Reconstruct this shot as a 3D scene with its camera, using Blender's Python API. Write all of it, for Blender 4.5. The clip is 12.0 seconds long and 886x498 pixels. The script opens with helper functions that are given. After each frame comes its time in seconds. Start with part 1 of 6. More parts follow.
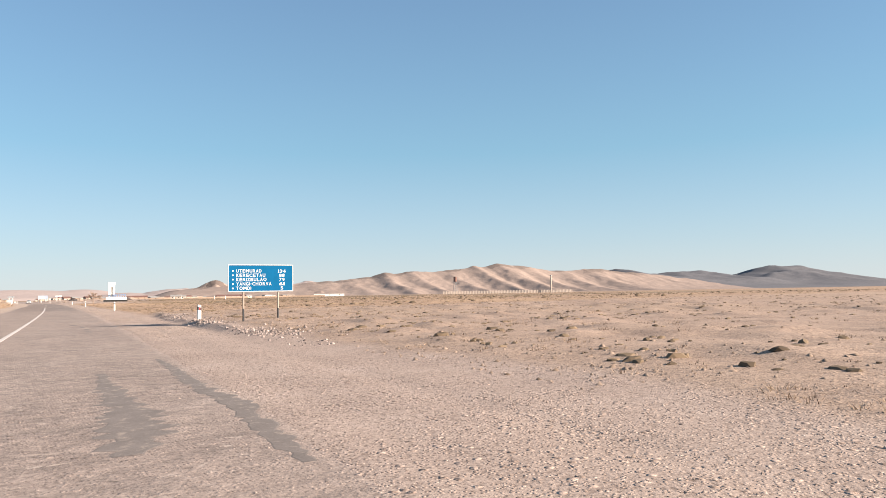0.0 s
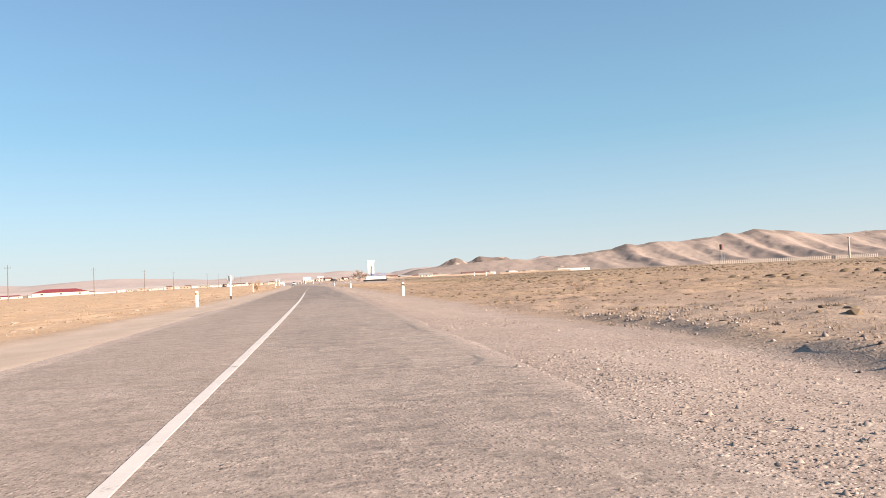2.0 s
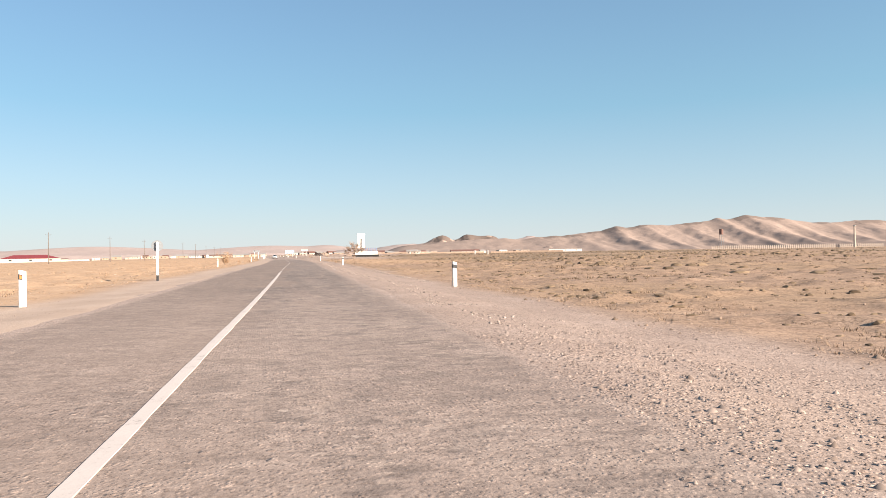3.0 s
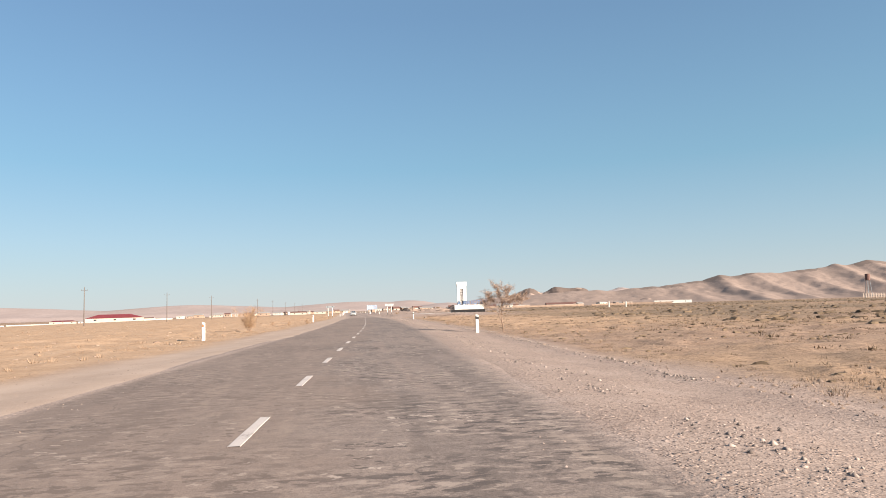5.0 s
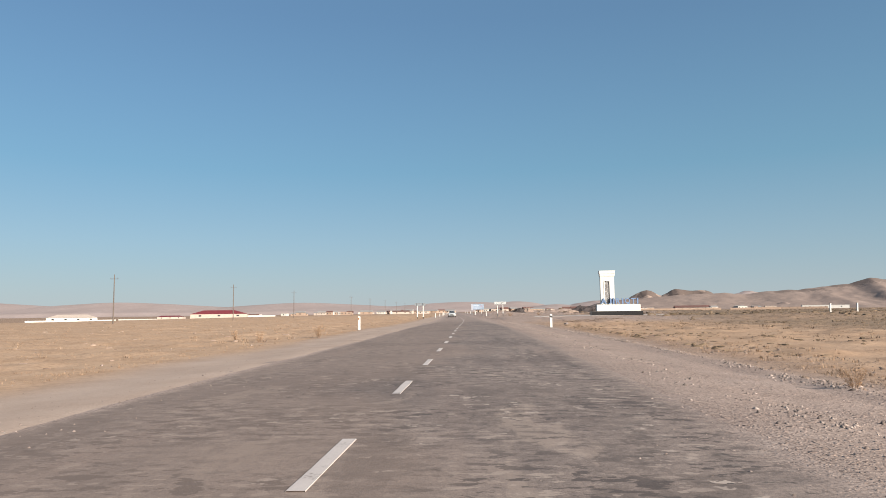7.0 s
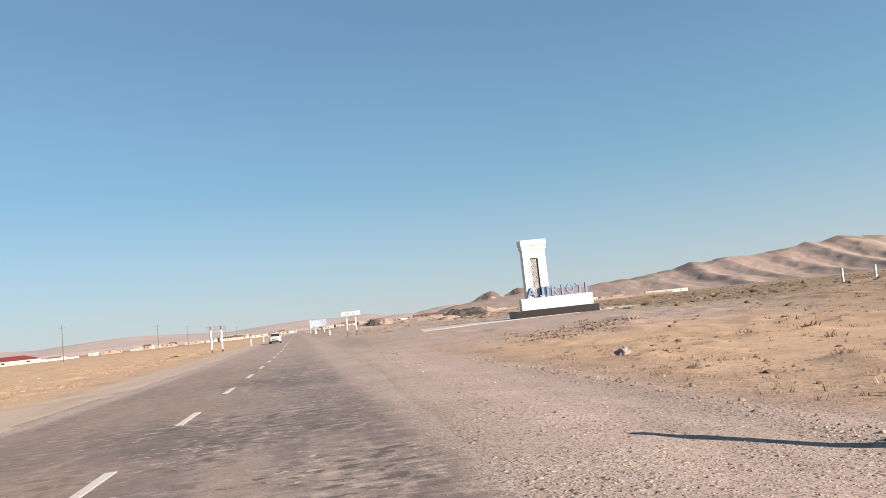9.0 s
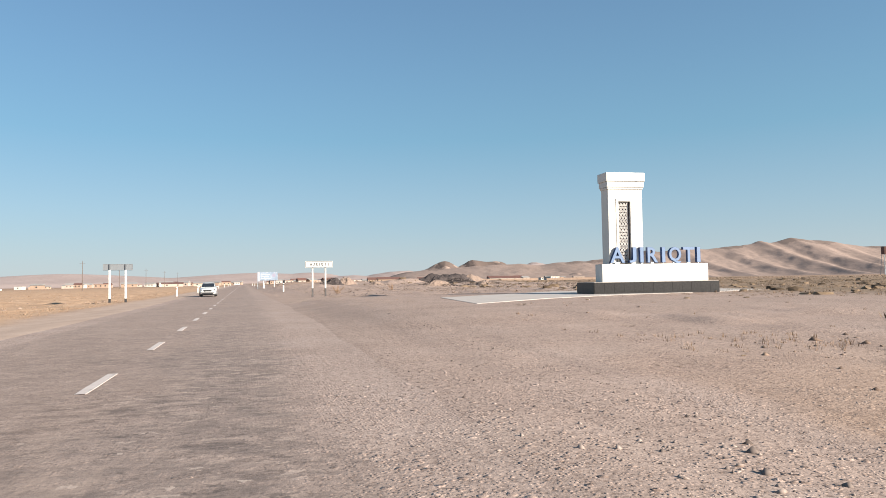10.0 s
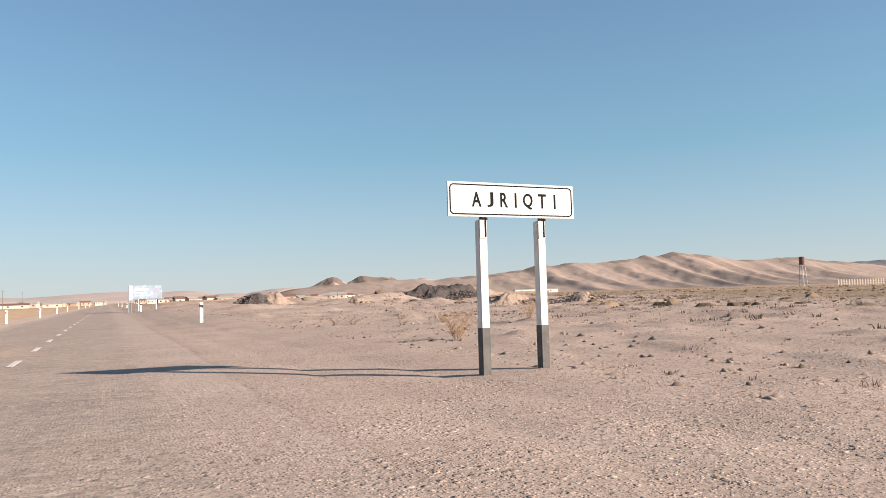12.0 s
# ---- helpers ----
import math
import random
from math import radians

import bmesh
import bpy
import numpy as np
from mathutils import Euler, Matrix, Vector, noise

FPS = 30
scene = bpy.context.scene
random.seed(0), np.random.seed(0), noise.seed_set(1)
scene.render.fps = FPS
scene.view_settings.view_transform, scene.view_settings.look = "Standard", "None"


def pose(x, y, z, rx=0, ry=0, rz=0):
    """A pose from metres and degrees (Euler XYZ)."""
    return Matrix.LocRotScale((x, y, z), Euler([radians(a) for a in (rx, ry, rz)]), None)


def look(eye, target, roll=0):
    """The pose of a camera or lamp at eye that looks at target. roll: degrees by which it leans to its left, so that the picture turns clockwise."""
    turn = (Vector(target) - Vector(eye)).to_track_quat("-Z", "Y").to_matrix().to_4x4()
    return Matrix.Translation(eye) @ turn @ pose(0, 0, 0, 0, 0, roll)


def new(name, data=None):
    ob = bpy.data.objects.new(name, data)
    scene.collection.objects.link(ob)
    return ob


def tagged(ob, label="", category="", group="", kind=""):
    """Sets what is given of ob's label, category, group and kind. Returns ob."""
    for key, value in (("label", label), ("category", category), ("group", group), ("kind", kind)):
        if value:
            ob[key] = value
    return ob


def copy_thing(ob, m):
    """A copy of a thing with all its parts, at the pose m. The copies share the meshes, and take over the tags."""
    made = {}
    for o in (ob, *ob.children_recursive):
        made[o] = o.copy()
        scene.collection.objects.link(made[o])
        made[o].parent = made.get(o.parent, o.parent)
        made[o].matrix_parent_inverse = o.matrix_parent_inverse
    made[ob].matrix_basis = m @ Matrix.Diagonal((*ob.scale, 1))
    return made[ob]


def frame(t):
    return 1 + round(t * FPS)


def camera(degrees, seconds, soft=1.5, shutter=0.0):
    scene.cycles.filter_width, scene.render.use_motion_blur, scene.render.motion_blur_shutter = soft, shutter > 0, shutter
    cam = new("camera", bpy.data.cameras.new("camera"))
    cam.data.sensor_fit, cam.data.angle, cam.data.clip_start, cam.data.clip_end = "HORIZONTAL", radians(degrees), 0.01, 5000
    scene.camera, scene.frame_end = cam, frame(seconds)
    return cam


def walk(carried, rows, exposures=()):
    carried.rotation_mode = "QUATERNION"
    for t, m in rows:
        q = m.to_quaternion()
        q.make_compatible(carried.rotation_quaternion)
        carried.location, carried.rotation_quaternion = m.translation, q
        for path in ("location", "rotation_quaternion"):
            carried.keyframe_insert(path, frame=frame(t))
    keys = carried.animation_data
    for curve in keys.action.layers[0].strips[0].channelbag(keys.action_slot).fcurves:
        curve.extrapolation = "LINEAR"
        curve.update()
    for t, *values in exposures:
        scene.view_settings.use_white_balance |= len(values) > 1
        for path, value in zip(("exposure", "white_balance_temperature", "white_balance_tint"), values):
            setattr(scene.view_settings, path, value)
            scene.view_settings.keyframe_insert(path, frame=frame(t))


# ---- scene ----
cam = camera(65.6, 12.0, 0.9)
PATH = [
    (0, (-11.654, -157.39, 1.355), (-10.575, -155.711, 1.484), -1.0),
    (0.5, (-10.767, -145.262, 1.331), (-9.786, -143.519, 1.355), -0.4),
    (1, (-10.044, -132.989, 1.35), (-9.308, -131.131, 1.432), -1.4),
    (1.5, (-9.341, -120.682, 1.347), (-8.718, -118.782, 1.376), -0.8),
    (2, (-8.684, -108.216, 1.331), (-8.211, -106.274, 1.408), -2.6),
    (2.5, (-7.775, -94.85, 1.335), (-7.342, -92.898, 1.371), -1.3),
    (2.7, (-7.493, -89.331, 1.353), (-6.978, -87.399, 1.363), -0.9),
    (4.3, (-5.112, -44.256, 1.404), (-4.672, -42.306, 1.453), -3.1),
    (4.5, (-4.845, -38.801, 1.414), (-4.542, -36.828, 1.534), -3.9),
    (5, (-3.946, -24.989, 1.424), (-3.662, -23.017, 1.597), -1.7),
    (5.5, (-3.215, -11.324, 1.453), (-3.063, -9.343, 1.677), -0.9),
    (6, (-2.495, 2.77, 1.41), (-2.507, 4.758, 1.619), -2.0),
    (6.5, (-1.782, 16.748, 1.355), (-1.821, 18.739, 1.54), -2.3),
    (7, (-1.226, 30.109, 1.306), (-1.253, 32.1, 1.488), -0.7),
    (7.5, (-0.691, 43.722, 1.278), (-0.591, 45.713, 1.442), -1.6),
    (7.7, (-0.377, 49.31, 1.337), (-0.188, 51.294, 1.494), -0.1),
    (9.3, (1.917, 94.077, 1.472), (2.381, 96.013, 1.667), -6.3),
    (9.5, (1.956, 99.552, 1.433), (2.454, 101.481, 1.611), -4.2),
    (10, (2.09, 113.363, 1.371), (2.649, 115.282, 1.462), -0.9),
    (10.5, (2.203, 127.266, 1.338), (2.78, 129.181, 1.37), 0.0),
    (11, (2.355, 141.192, 1.368), (3.052, 143.066, 1.401), 1.2),
    (11.5, (2.251, 154.327, 1.455), (2.967, 156.188, 1.62), -1.7),
    (12, (2.423, 167.362, 1.427), (3.301, 169.154, 1.558), -1.6),
]
walk(cam, [(t, look(e, g, r)) for t, e, g, r in PATH],
     exposures=[(0, 1.66, 6500, 10), (0.5, 1.64, 6450, 10), (1.0, 1.56, 6450, 10), (1.5, 1.7, 6450, 10), (2.7, 1.7, 6550, 10), (4.3, 1.62, 6650, 11), (5.0, 1.48, 6500, 10), (5.5, 1.38, 6350, 9),
                (6.0, 1.28, 6350, 8.5), (6.5, 1.18, 6280, 7.5), (7.0, 1.1, 6150, 7), (7.7, 1.07, 6200, 7.5), (9.3, 1.42, 6350, 9), (10.0, 1.36, 6200, 7.5), (10.5, 1.28, 6200, 7.5), (11.0, 1.5, 6500, 10), (11.5, 1.56, 6750, 11), (12.0, 1.46, 6500, 10)])

# ---------------------------------------------------------------- light
SUN_EL, SUN_AZ = 21.0, 135.0          # degrees; azimuth clockwise from +Y
world = bpy.data.worlds.new("sky")
scene.world = world
world.use_nodes = True
wn, wl = world.node_tree.nodes, world.node_tree.links
sky = wn.new("ShaderNodeTexSky")
sky.sky_type = "NISHITA"
sky.sun_disc = False
sky.sun_elevation = radians(SUN_EL)
sky.sun_rotation = radians(SUN_AZ)
sky.altitude = 300
sky.air_density = 1.0
sky.dust_density = 0.3
sky.ozone_density = 4.5
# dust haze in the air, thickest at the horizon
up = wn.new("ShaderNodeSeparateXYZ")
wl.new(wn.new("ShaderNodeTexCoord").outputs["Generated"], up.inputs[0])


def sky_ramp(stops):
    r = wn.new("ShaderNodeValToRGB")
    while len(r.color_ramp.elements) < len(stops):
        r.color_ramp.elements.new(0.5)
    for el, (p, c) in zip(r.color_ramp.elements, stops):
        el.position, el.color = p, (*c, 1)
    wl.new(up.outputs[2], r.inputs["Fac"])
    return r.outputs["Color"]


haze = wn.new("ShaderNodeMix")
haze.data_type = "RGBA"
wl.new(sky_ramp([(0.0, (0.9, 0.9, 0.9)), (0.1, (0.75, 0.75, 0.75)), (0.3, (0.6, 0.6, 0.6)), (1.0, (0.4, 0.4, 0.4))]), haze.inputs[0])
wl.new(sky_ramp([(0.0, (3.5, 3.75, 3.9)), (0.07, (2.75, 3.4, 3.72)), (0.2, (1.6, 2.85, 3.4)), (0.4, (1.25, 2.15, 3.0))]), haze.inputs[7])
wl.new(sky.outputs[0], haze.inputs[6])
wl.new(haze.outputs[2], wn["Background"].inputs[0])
wn["Background"].inputs[1].default_value = 0.062
sun = new("sun", bpy.data.lights.new("sun", "SUN"))
sun.data.energy = 5.0
sun.data.angle = radians(0.55)
sun.data.color = (1.0, 0.875, 0.735)
_a, _e = radians(SUN_AZ), radians(SUN_EL)
sun.matrix_world = look((math.sin(_a) * math.cos(_e) * 50, math.cos(_a) * math.cos(_e) * 50, math.sin(_e) * 50), (0, 0, 0))

# ---------------------------------------------------------------- numbers and noise
rng = np.random.default_rng(7)


def hash2(i, j, s):
    n = (i * 374761393 + j * 668265263 + s * 982451653) & 0x7FFFFFFF
    n = ((n ^ (n >> 13)) * 1274126177) & 0x7FFFFFFF
    return ((n ^ (n >> 16)) & 0xFFFF) / 65535.0


def vnoise(x, y, s=0):
    """Value noise, 0 to 1, on arrays."""
    xi, yi = np.floor(x).astype(np.int64), np.floor(y).astype(np.int64)
    u, v = x - xi, y - yi
    u, v = u * u * (3 - 2 * u), v * v * (3 - 2 * v)
    a, b = hash2(xi, yi, s), hash2(xi + 1, yi, s)
    c, d = hash2(xi, yi + 1, s), hash2(xi + 1, yi + 1, s)
    return (a * (1 - u) + b * u) * (1 - v) + (c * (1 - u) + d * u) * v


def fbm(x, y, octaves=4, s=0):
    total, amp, norm = 0.0, 1.0, 0.0
    for k in range(octaves):
        total = total + amp * vnoise(x * 2 ** k, y * 2 ** k, s + k * 17)
        norm += amp
        amp *= 0.5
    return total / norm


def smooth(a, b, x):
    t = np.clip((x - a) / (b - a), 0, 1)
    return t * t * (3 - 2 * t)


# the road's heading, as metres sideways for each metre along, by y
BEND_Y = np.arange(-640.0, 2700.0, 1.0)
_turn = np.interp(BEND_Y, (-640, -220, -25, 10, 45, 75, 100, 150), (0.12, 0.0972, 0.0445, 0.0607, 0.0361, 0.0211, 0.0341, 0.0))
_turn = np.convolve(np.pad(_turn, 10, "edge"), np.ones(21) / 21, "valid")
BEND_X = np.cumsum(_turn)
BEND_X = BEND_X - BEND_X[-1] + 0.392


def centre(y):
    """x of the road's centre line: a long gentle bend to the left that ends before the monument."""
    return np.interp(y, BEND_Y, BEND_X)


# low earth mounds beside the road, past the village sign: x, y, radius, height
MOUNDS = [(22, 222, 8, 0.45), (30, 246, 9, 0.9), (16, 240, 5, 0.5), (50, 248, 11, 0.7), (56, 226, 8, 0.45),
          (15, 268, 7, 0.7), (32, 292, 13, 1.1), (64, 282, 14, 0.9), (12.5, 216, 4, 0.25), (40, 214, 5, 0.35), (35, 249, 5, 0.8),
          (17, 320, 12, 1.1), (80, 256, 13, 0.6), (27, 212, 4, 0.3), (45, 262, 7, 0.8), (24, 300, 6, 0.9),
          (11.6, 168.6, 1.3, 0.14), (70, 224, 6, 0.5), (33, 232, 4, 0.6)]


def bank(y):
    """Distance of the crumbling bank from the centre line on the early stretch."""
    return 7.5 + 1.35 * smooth(-112, -88, y) + 0.6 * (fbm(y * 0.22, y * 0 + 3, 3, 5) - 0.5)


def ground_z(x, y):
    """Height of the land. The carriageway is at zero."""
    x, y = np.asarray(x, float), np.asarray(y, float)
    d = x - centre(y)
    left = -0.13 * smooth(3.4, 7.5, -d) - 0.12 * smooth(8, 16, -d) - 0.3 * smooth(25, 85, -d) - 4.0 * smooth(90, 430, -d)
    far = smooth(112, 140, y)
    low = -0.28 * smooth(4.0, 9.0, d) * (1 - smooth(30, 90, d)) + 0.1 * np.exp(-((x - 6.6) ** 2 + (y - 19.5) ** 2) / 3.0)
    high = 0.29 * smooth(3.8, 9.0, d) + 0.06 * smooth(9, 18, d) * (1 - 0.6 * smooth(40, 120, d))
    right = low * (1 - far) + high * far
    start = smooth(-82, -96, y)
    right = right * (1 - start) + 0.2 * smooth(7.5, 13, d) * smooth(-126, -140, y)
    start = start * smooth(-140, -126, y)
    # cut bank along the early stretch: flat shoulder, a crumbling step, scrub land above
    lip = bank(y) + 0.35 * (fbm(x * 0.9, y * 0.9, 3, 71) - 0.5)
    right = right + start * (0.08 * smooth(-0.2, 0.5, d - lip) + 0.12 * smooth(0.4, 3.0, d - lip) + 0.13 * np.exp(-((d - lip - 0.5) / 0.5) ** 2) * smooth(0.35, 0.75, fbm(x * 0.8, y * 0.8, 3, 73)) - 0.05 * smooth(5.5, 7.8, d) * smooth(0.6, 0.0, d - lip))
    # low rim of graded stones where the shoulder ends
    right = right + 0.06 * np.exp(-((d - 8.3 - 0.6 * (fbm(y * 0.1, y * 0 + 7, 2, 91) - 0.5)) / 0.35) ** 2) * smooth(-45, -30, y) * smooth(112, 100, y)
    z = left + right
    for mx, my, r, h in MOUNDS:
        q = ((x - mx) ** 2 + (y - my) ** 2) / (r * r)
        z = z + h * np.exp(-q * 1.6) * (0.65 + 0.7 * fbm(x * 0.25, y * 0.25, 3, 31))
    rough = smooth(3.5, 6.0, np.abs(d))
    z = z + rough * (0.05 * (fbm(x * 0.7, y * 0.7, 3, 2) - 0.5) + 0.18 * smooth(9, 20, np.abs(d)) * (fbm(x * 0.09, y * 0.09, 3, 4) - 0.5))
    z = z + smooth(8.5, 12, np.abs(d)) * 0.14 * (smooth(0.5, 0.8, fbm(x * 0.55, y * 0.55, 3, 21)) - 0.2)
    # churned waste ground past the village sign
    waste = smooth(9, 14, d) * smooth(160, 178, y) * smooth(420, 300, y)
    z = z + waste * (0.16 * (fbm(x * 0.35, y * 0.35, 4, 61) - 0.5) + 0.07 * smooth(0.52, 0.72, fbm(x * 0.8, y * 0.8, 3, 63)))
    z = z - 0.24 * smooth(4.2, 8.6, x) * smooth(30, 22, x) * smooth(160, 169, y) * smooth(215, 195, y)
    # wheel ruts on the lay-by in front of the monument
    rut = np.exp(-((d - 5.4 - 0.6 * np.sin(y * 0.05)) / 0.18) ** 2) + np.exp(-((d - 7.0 - 0.6 * np.sin(y * 0.05)) / 0.18) ** 2)
    z = z - 0.025 * rut
    # tuck the land under the carriageway, along a wandering edge
    rim = 4.25 + 0.7 * (fbm(y * 0.11, np.sign(d) * 4 + 9, 4, 51) - 0.5)
    z = np.where(np.abs(d) < 9, z * smooth(3.6, 6.0, np.abs(d)) + 0.012 - 0.075 * smooth(rim, rim - 0.9, np.abs(d)), z + 0.012)
    # level ground round the monument's apron
    near = smooth(4.4, 9.6, x) * smooth(48, 41, x) * smooth(130, 136, y) * smooth(174 - 8 * smooth(22, 15, x), 167 - 9 * smooth(22, 15, x), y)
    z = z * (1 - near) + 0.33 * near - 0.008 * near * smooth(12.0, 14.0, x) * smooth(141.5, 144, y) * smooth(39, 37, x) * smooth(164, 162, y)
    return z


def gz(x, y):
    return float(ground_z(np.array([x]), np.array([y]))[0])


# ---------------------------------------------------------------- materials
def material(name, rough=0.8, metal=0.0):
    m = bpy.data.materials.new(name)
    m.use_nodes = True
    b = m.node_tree.nodes["Principled BSDF"]
    b.inputs["Roughness"].default_value = rough
    b.inputs["Metallic"].default_value = metal
    b.inputs["Specular IOR Level"].default_value = 0.3
    return m, m.node_tree.nodes, m.node_tree.links, b


def noise_node(n, l, scale, detail=4.0, vec=None, rough=0.55):
    t = n.new("ShaderNodeTexNoise")
    t.inputs["Scale"].default_value = scale
    t.inputs["Detail"].default_value = detail
    t.inputs["Roughness"].default_value = rough
    if vec is not None:
        l.new(vec, t.inputs["Vector"])
    return t.outputs["Fac"]


def ramp(n, l, fac, stops):
    r = n.new("ShaderNodeValToRGB")
    e = r.color_ramp.elements
    while len(e) < len(stops):
        e.new(0.5)
    for el, (p, c) in zip(e, stops):
        el.position = p
        el.color = (*c, 1) if len(c) == 3 else c
    l.new(fac, r.inputs["Fac"])
    return r.outputs["Color"]


def mix(n, l, fac, a, b, blend="MIX"):
    m = n.new("ShaderNodeMix")
    m.data_type = "RGBA"
    m.blend_type = blend
    for sock, v in ((m.inputs[0], fac), (m.inputs[6], a), (m.inputs[7], b)):
        if hasattr(v, "is_linked"):
            l.new(v, sock)
        else:
            sock.default_value = v if isinstance(v, float) else (*v, 1)
    return m.outputs[2]


def math_node(n, l, op, a, b=None):
    m = n.new("ShaderNodeMath")
    m.operation = op
    for sock, v in zip(m.inputs, (a, b)):
        if v is None:
            continue
        if hasattr(v, "is_linked"):
            l.new(v, sock)
        else:
            sock.default_value = v
    return m.outputs[0]


def bump(n, l, b, height, strength=0.4, distance=0.02):
    k = n.new("ShaderNodeBump")
    k.inputs["Strength"].default_value = strength
    k.inputs["Distance"].default_value = distance
    l.new(height, k.inputs["Height"])
    l.new(k.outputs[0], b.inputs["Normal"])


def coords(n, l, scale=(1, 1, 1), kind="Object"):
    t = n.new("ShaderNodeTexCoord")
    mp = n.new("ShaderNodeMapping")
    mp.inputs["Scale"].default_value = scale
    l.new(t.outputs[kind], mp.inputs["Vector"])
    return mp.outputs[0]


def plain(name, color, rough=0.7, metal=0.0, vary=0.12, scale=3.0, grain=0.15, dirt=None, dirt_at=0.62):
    """Paint, concrete, cloth: a colour with two scales of variation and fine relief."""
    m, n, l, b = material(name, rough, metal)
    v = coords(n, l)
    f1 = noise_node(n, l, scale, 5, v)
    f2 = noise_node(n, l, scale * 14, 3, v)
    c0 = tuple(max(0, c * (1 - vary)) for c in color)
    c1 = tuple(min(1, c * (1 + vary)) for c in color)
    col = ramp(n, l, f1, [(0.3, c0), (0.7, c1)])
    col = mix(n, l, grain, col, ramp(n, l, f2, [(0.3, c0), (0.7, c1)]))
    if dirt:
        f3 = noise_node(n, l, scale * 2.3, 6, v, 0.65)
        col = mix(n, l, ramp(n, l, f3, [(dirt_at, (0, 0, 0)), (dirt_at + 0.12, (0.8, 0.8, 0.8))]), col, dirt)
    l.new(col, b.inputs["Base Color"])
    bump(n, l, b, f2, 0.12, 0.004)
    return m


def stones_node(n, l, v, scale, share):
    """Half-buried stones: height and tone, with a share of the cells holding one."""
    vo = n.new("ShaderNodeTexVoronoi")
    vo.inputs["Scale"].default_value = scale
    l.new(v, vo.inputs["Vector"])
    sp = n.new("ShaderNodeSeparateColor")
    l.new(vo.outputs["Color"], sp.inputs[0])
    drift = noise_node(n, l, 0.5, 4, v, 0.6)
    k = math_node(n, l, "ADD", sp.outputs[0], math_node(n, l, "MULTIPLY", math_node(n, l, "SUBTRACT", drift, 0.5), 1.6))
    there = ramp(n, l, k, [(1 - share, (0, 0, 0)), (1.03 - share, (1, 1, 1))])
    dome = ramp(n, l, vo.outputs["Distance"], [(0.1, (1, 1, 1)), (0.3, (0.75, 0.75, 0.75)), (0.46, (0, 0, 0))])
    h = mix(n, l, 1.0, there, dome, "MULTIPLY")
    mask = mix(n, l, 1.0, there, ramp(n, l, vo.outputs["Distance"], [(0.36, (1, 1, 1)), (0.46, (0, 0, 0))]), "MULTIPLY")
    tone = mix(n, l, mask, (1.0, 1.0, 1.0), ramp(n, l, sp.outputs[1], [(0.0, (0.66, 0.63, 0.61)), (0.5, (1.02, 1.0, 0.99)), (1.0, (1.35, 1.32, 1.3))]))
    return h, tone


def sand_colour(n, l, v, mid, fine, speck, coarse=0.2, relief=1.0, amount=1.0):
    """Pale gravelly sand, the same on the verge and where it drifts over the asphalt: colour and relief."""
    sand = ramp(n, l, mid, [(0.25, (0.290, 0.218, 0.182)), (0.55, (0.344, 0.262, 0.219)), (0.8, (0.391, 0.306, 0.262))])
    sand = mix(n, l, 0.6, sand, ramp(n, l, fine, [(0.3, (0.5, 0.47, 0.45)), (0.52, (1, 1, 1)), (0.75, (1.18, 1.16, 1.12))]), "MULTIPLY")
    sand = mix(n, l, 0.75, sand, ramp(n, l, speck, [(0.34, (0.5, 0.47, 0.45)), (0.47, (1, 1, 1)), (0.6, (1.02, 1.02, 1.02)), (0.7, (1.4, 1.37, 1.33))]), "MULTIPLY")
    h1, t1 = stones_node(n, l, v, 27.0, 0.5)
    h2, t2 = stones_node(n, l, v, 11.0, coarse)
    sand = mix(n, l, amount, mix(n, l, amount, sand, t1, "MULTIPLY"), t2, "MULTIPLY")
    h = math_node(n, l, "ADD", math_node(n, l, "MULTIPLY", fine, 0.5), math_node(n, l, "MULTIPLY", speck, 0.25))
    hs = math_node(n, l, "ADD", math_node(n, l, "MULTIPLY", h1, 0.4 * relief), math_node(n, l, "MULTIPLY", h2, 0.75 * relief))
    h = math_node(n, l, "ADD", h, math_node(n, l, "MULTIPLY", hs, amount))
    return sand, h


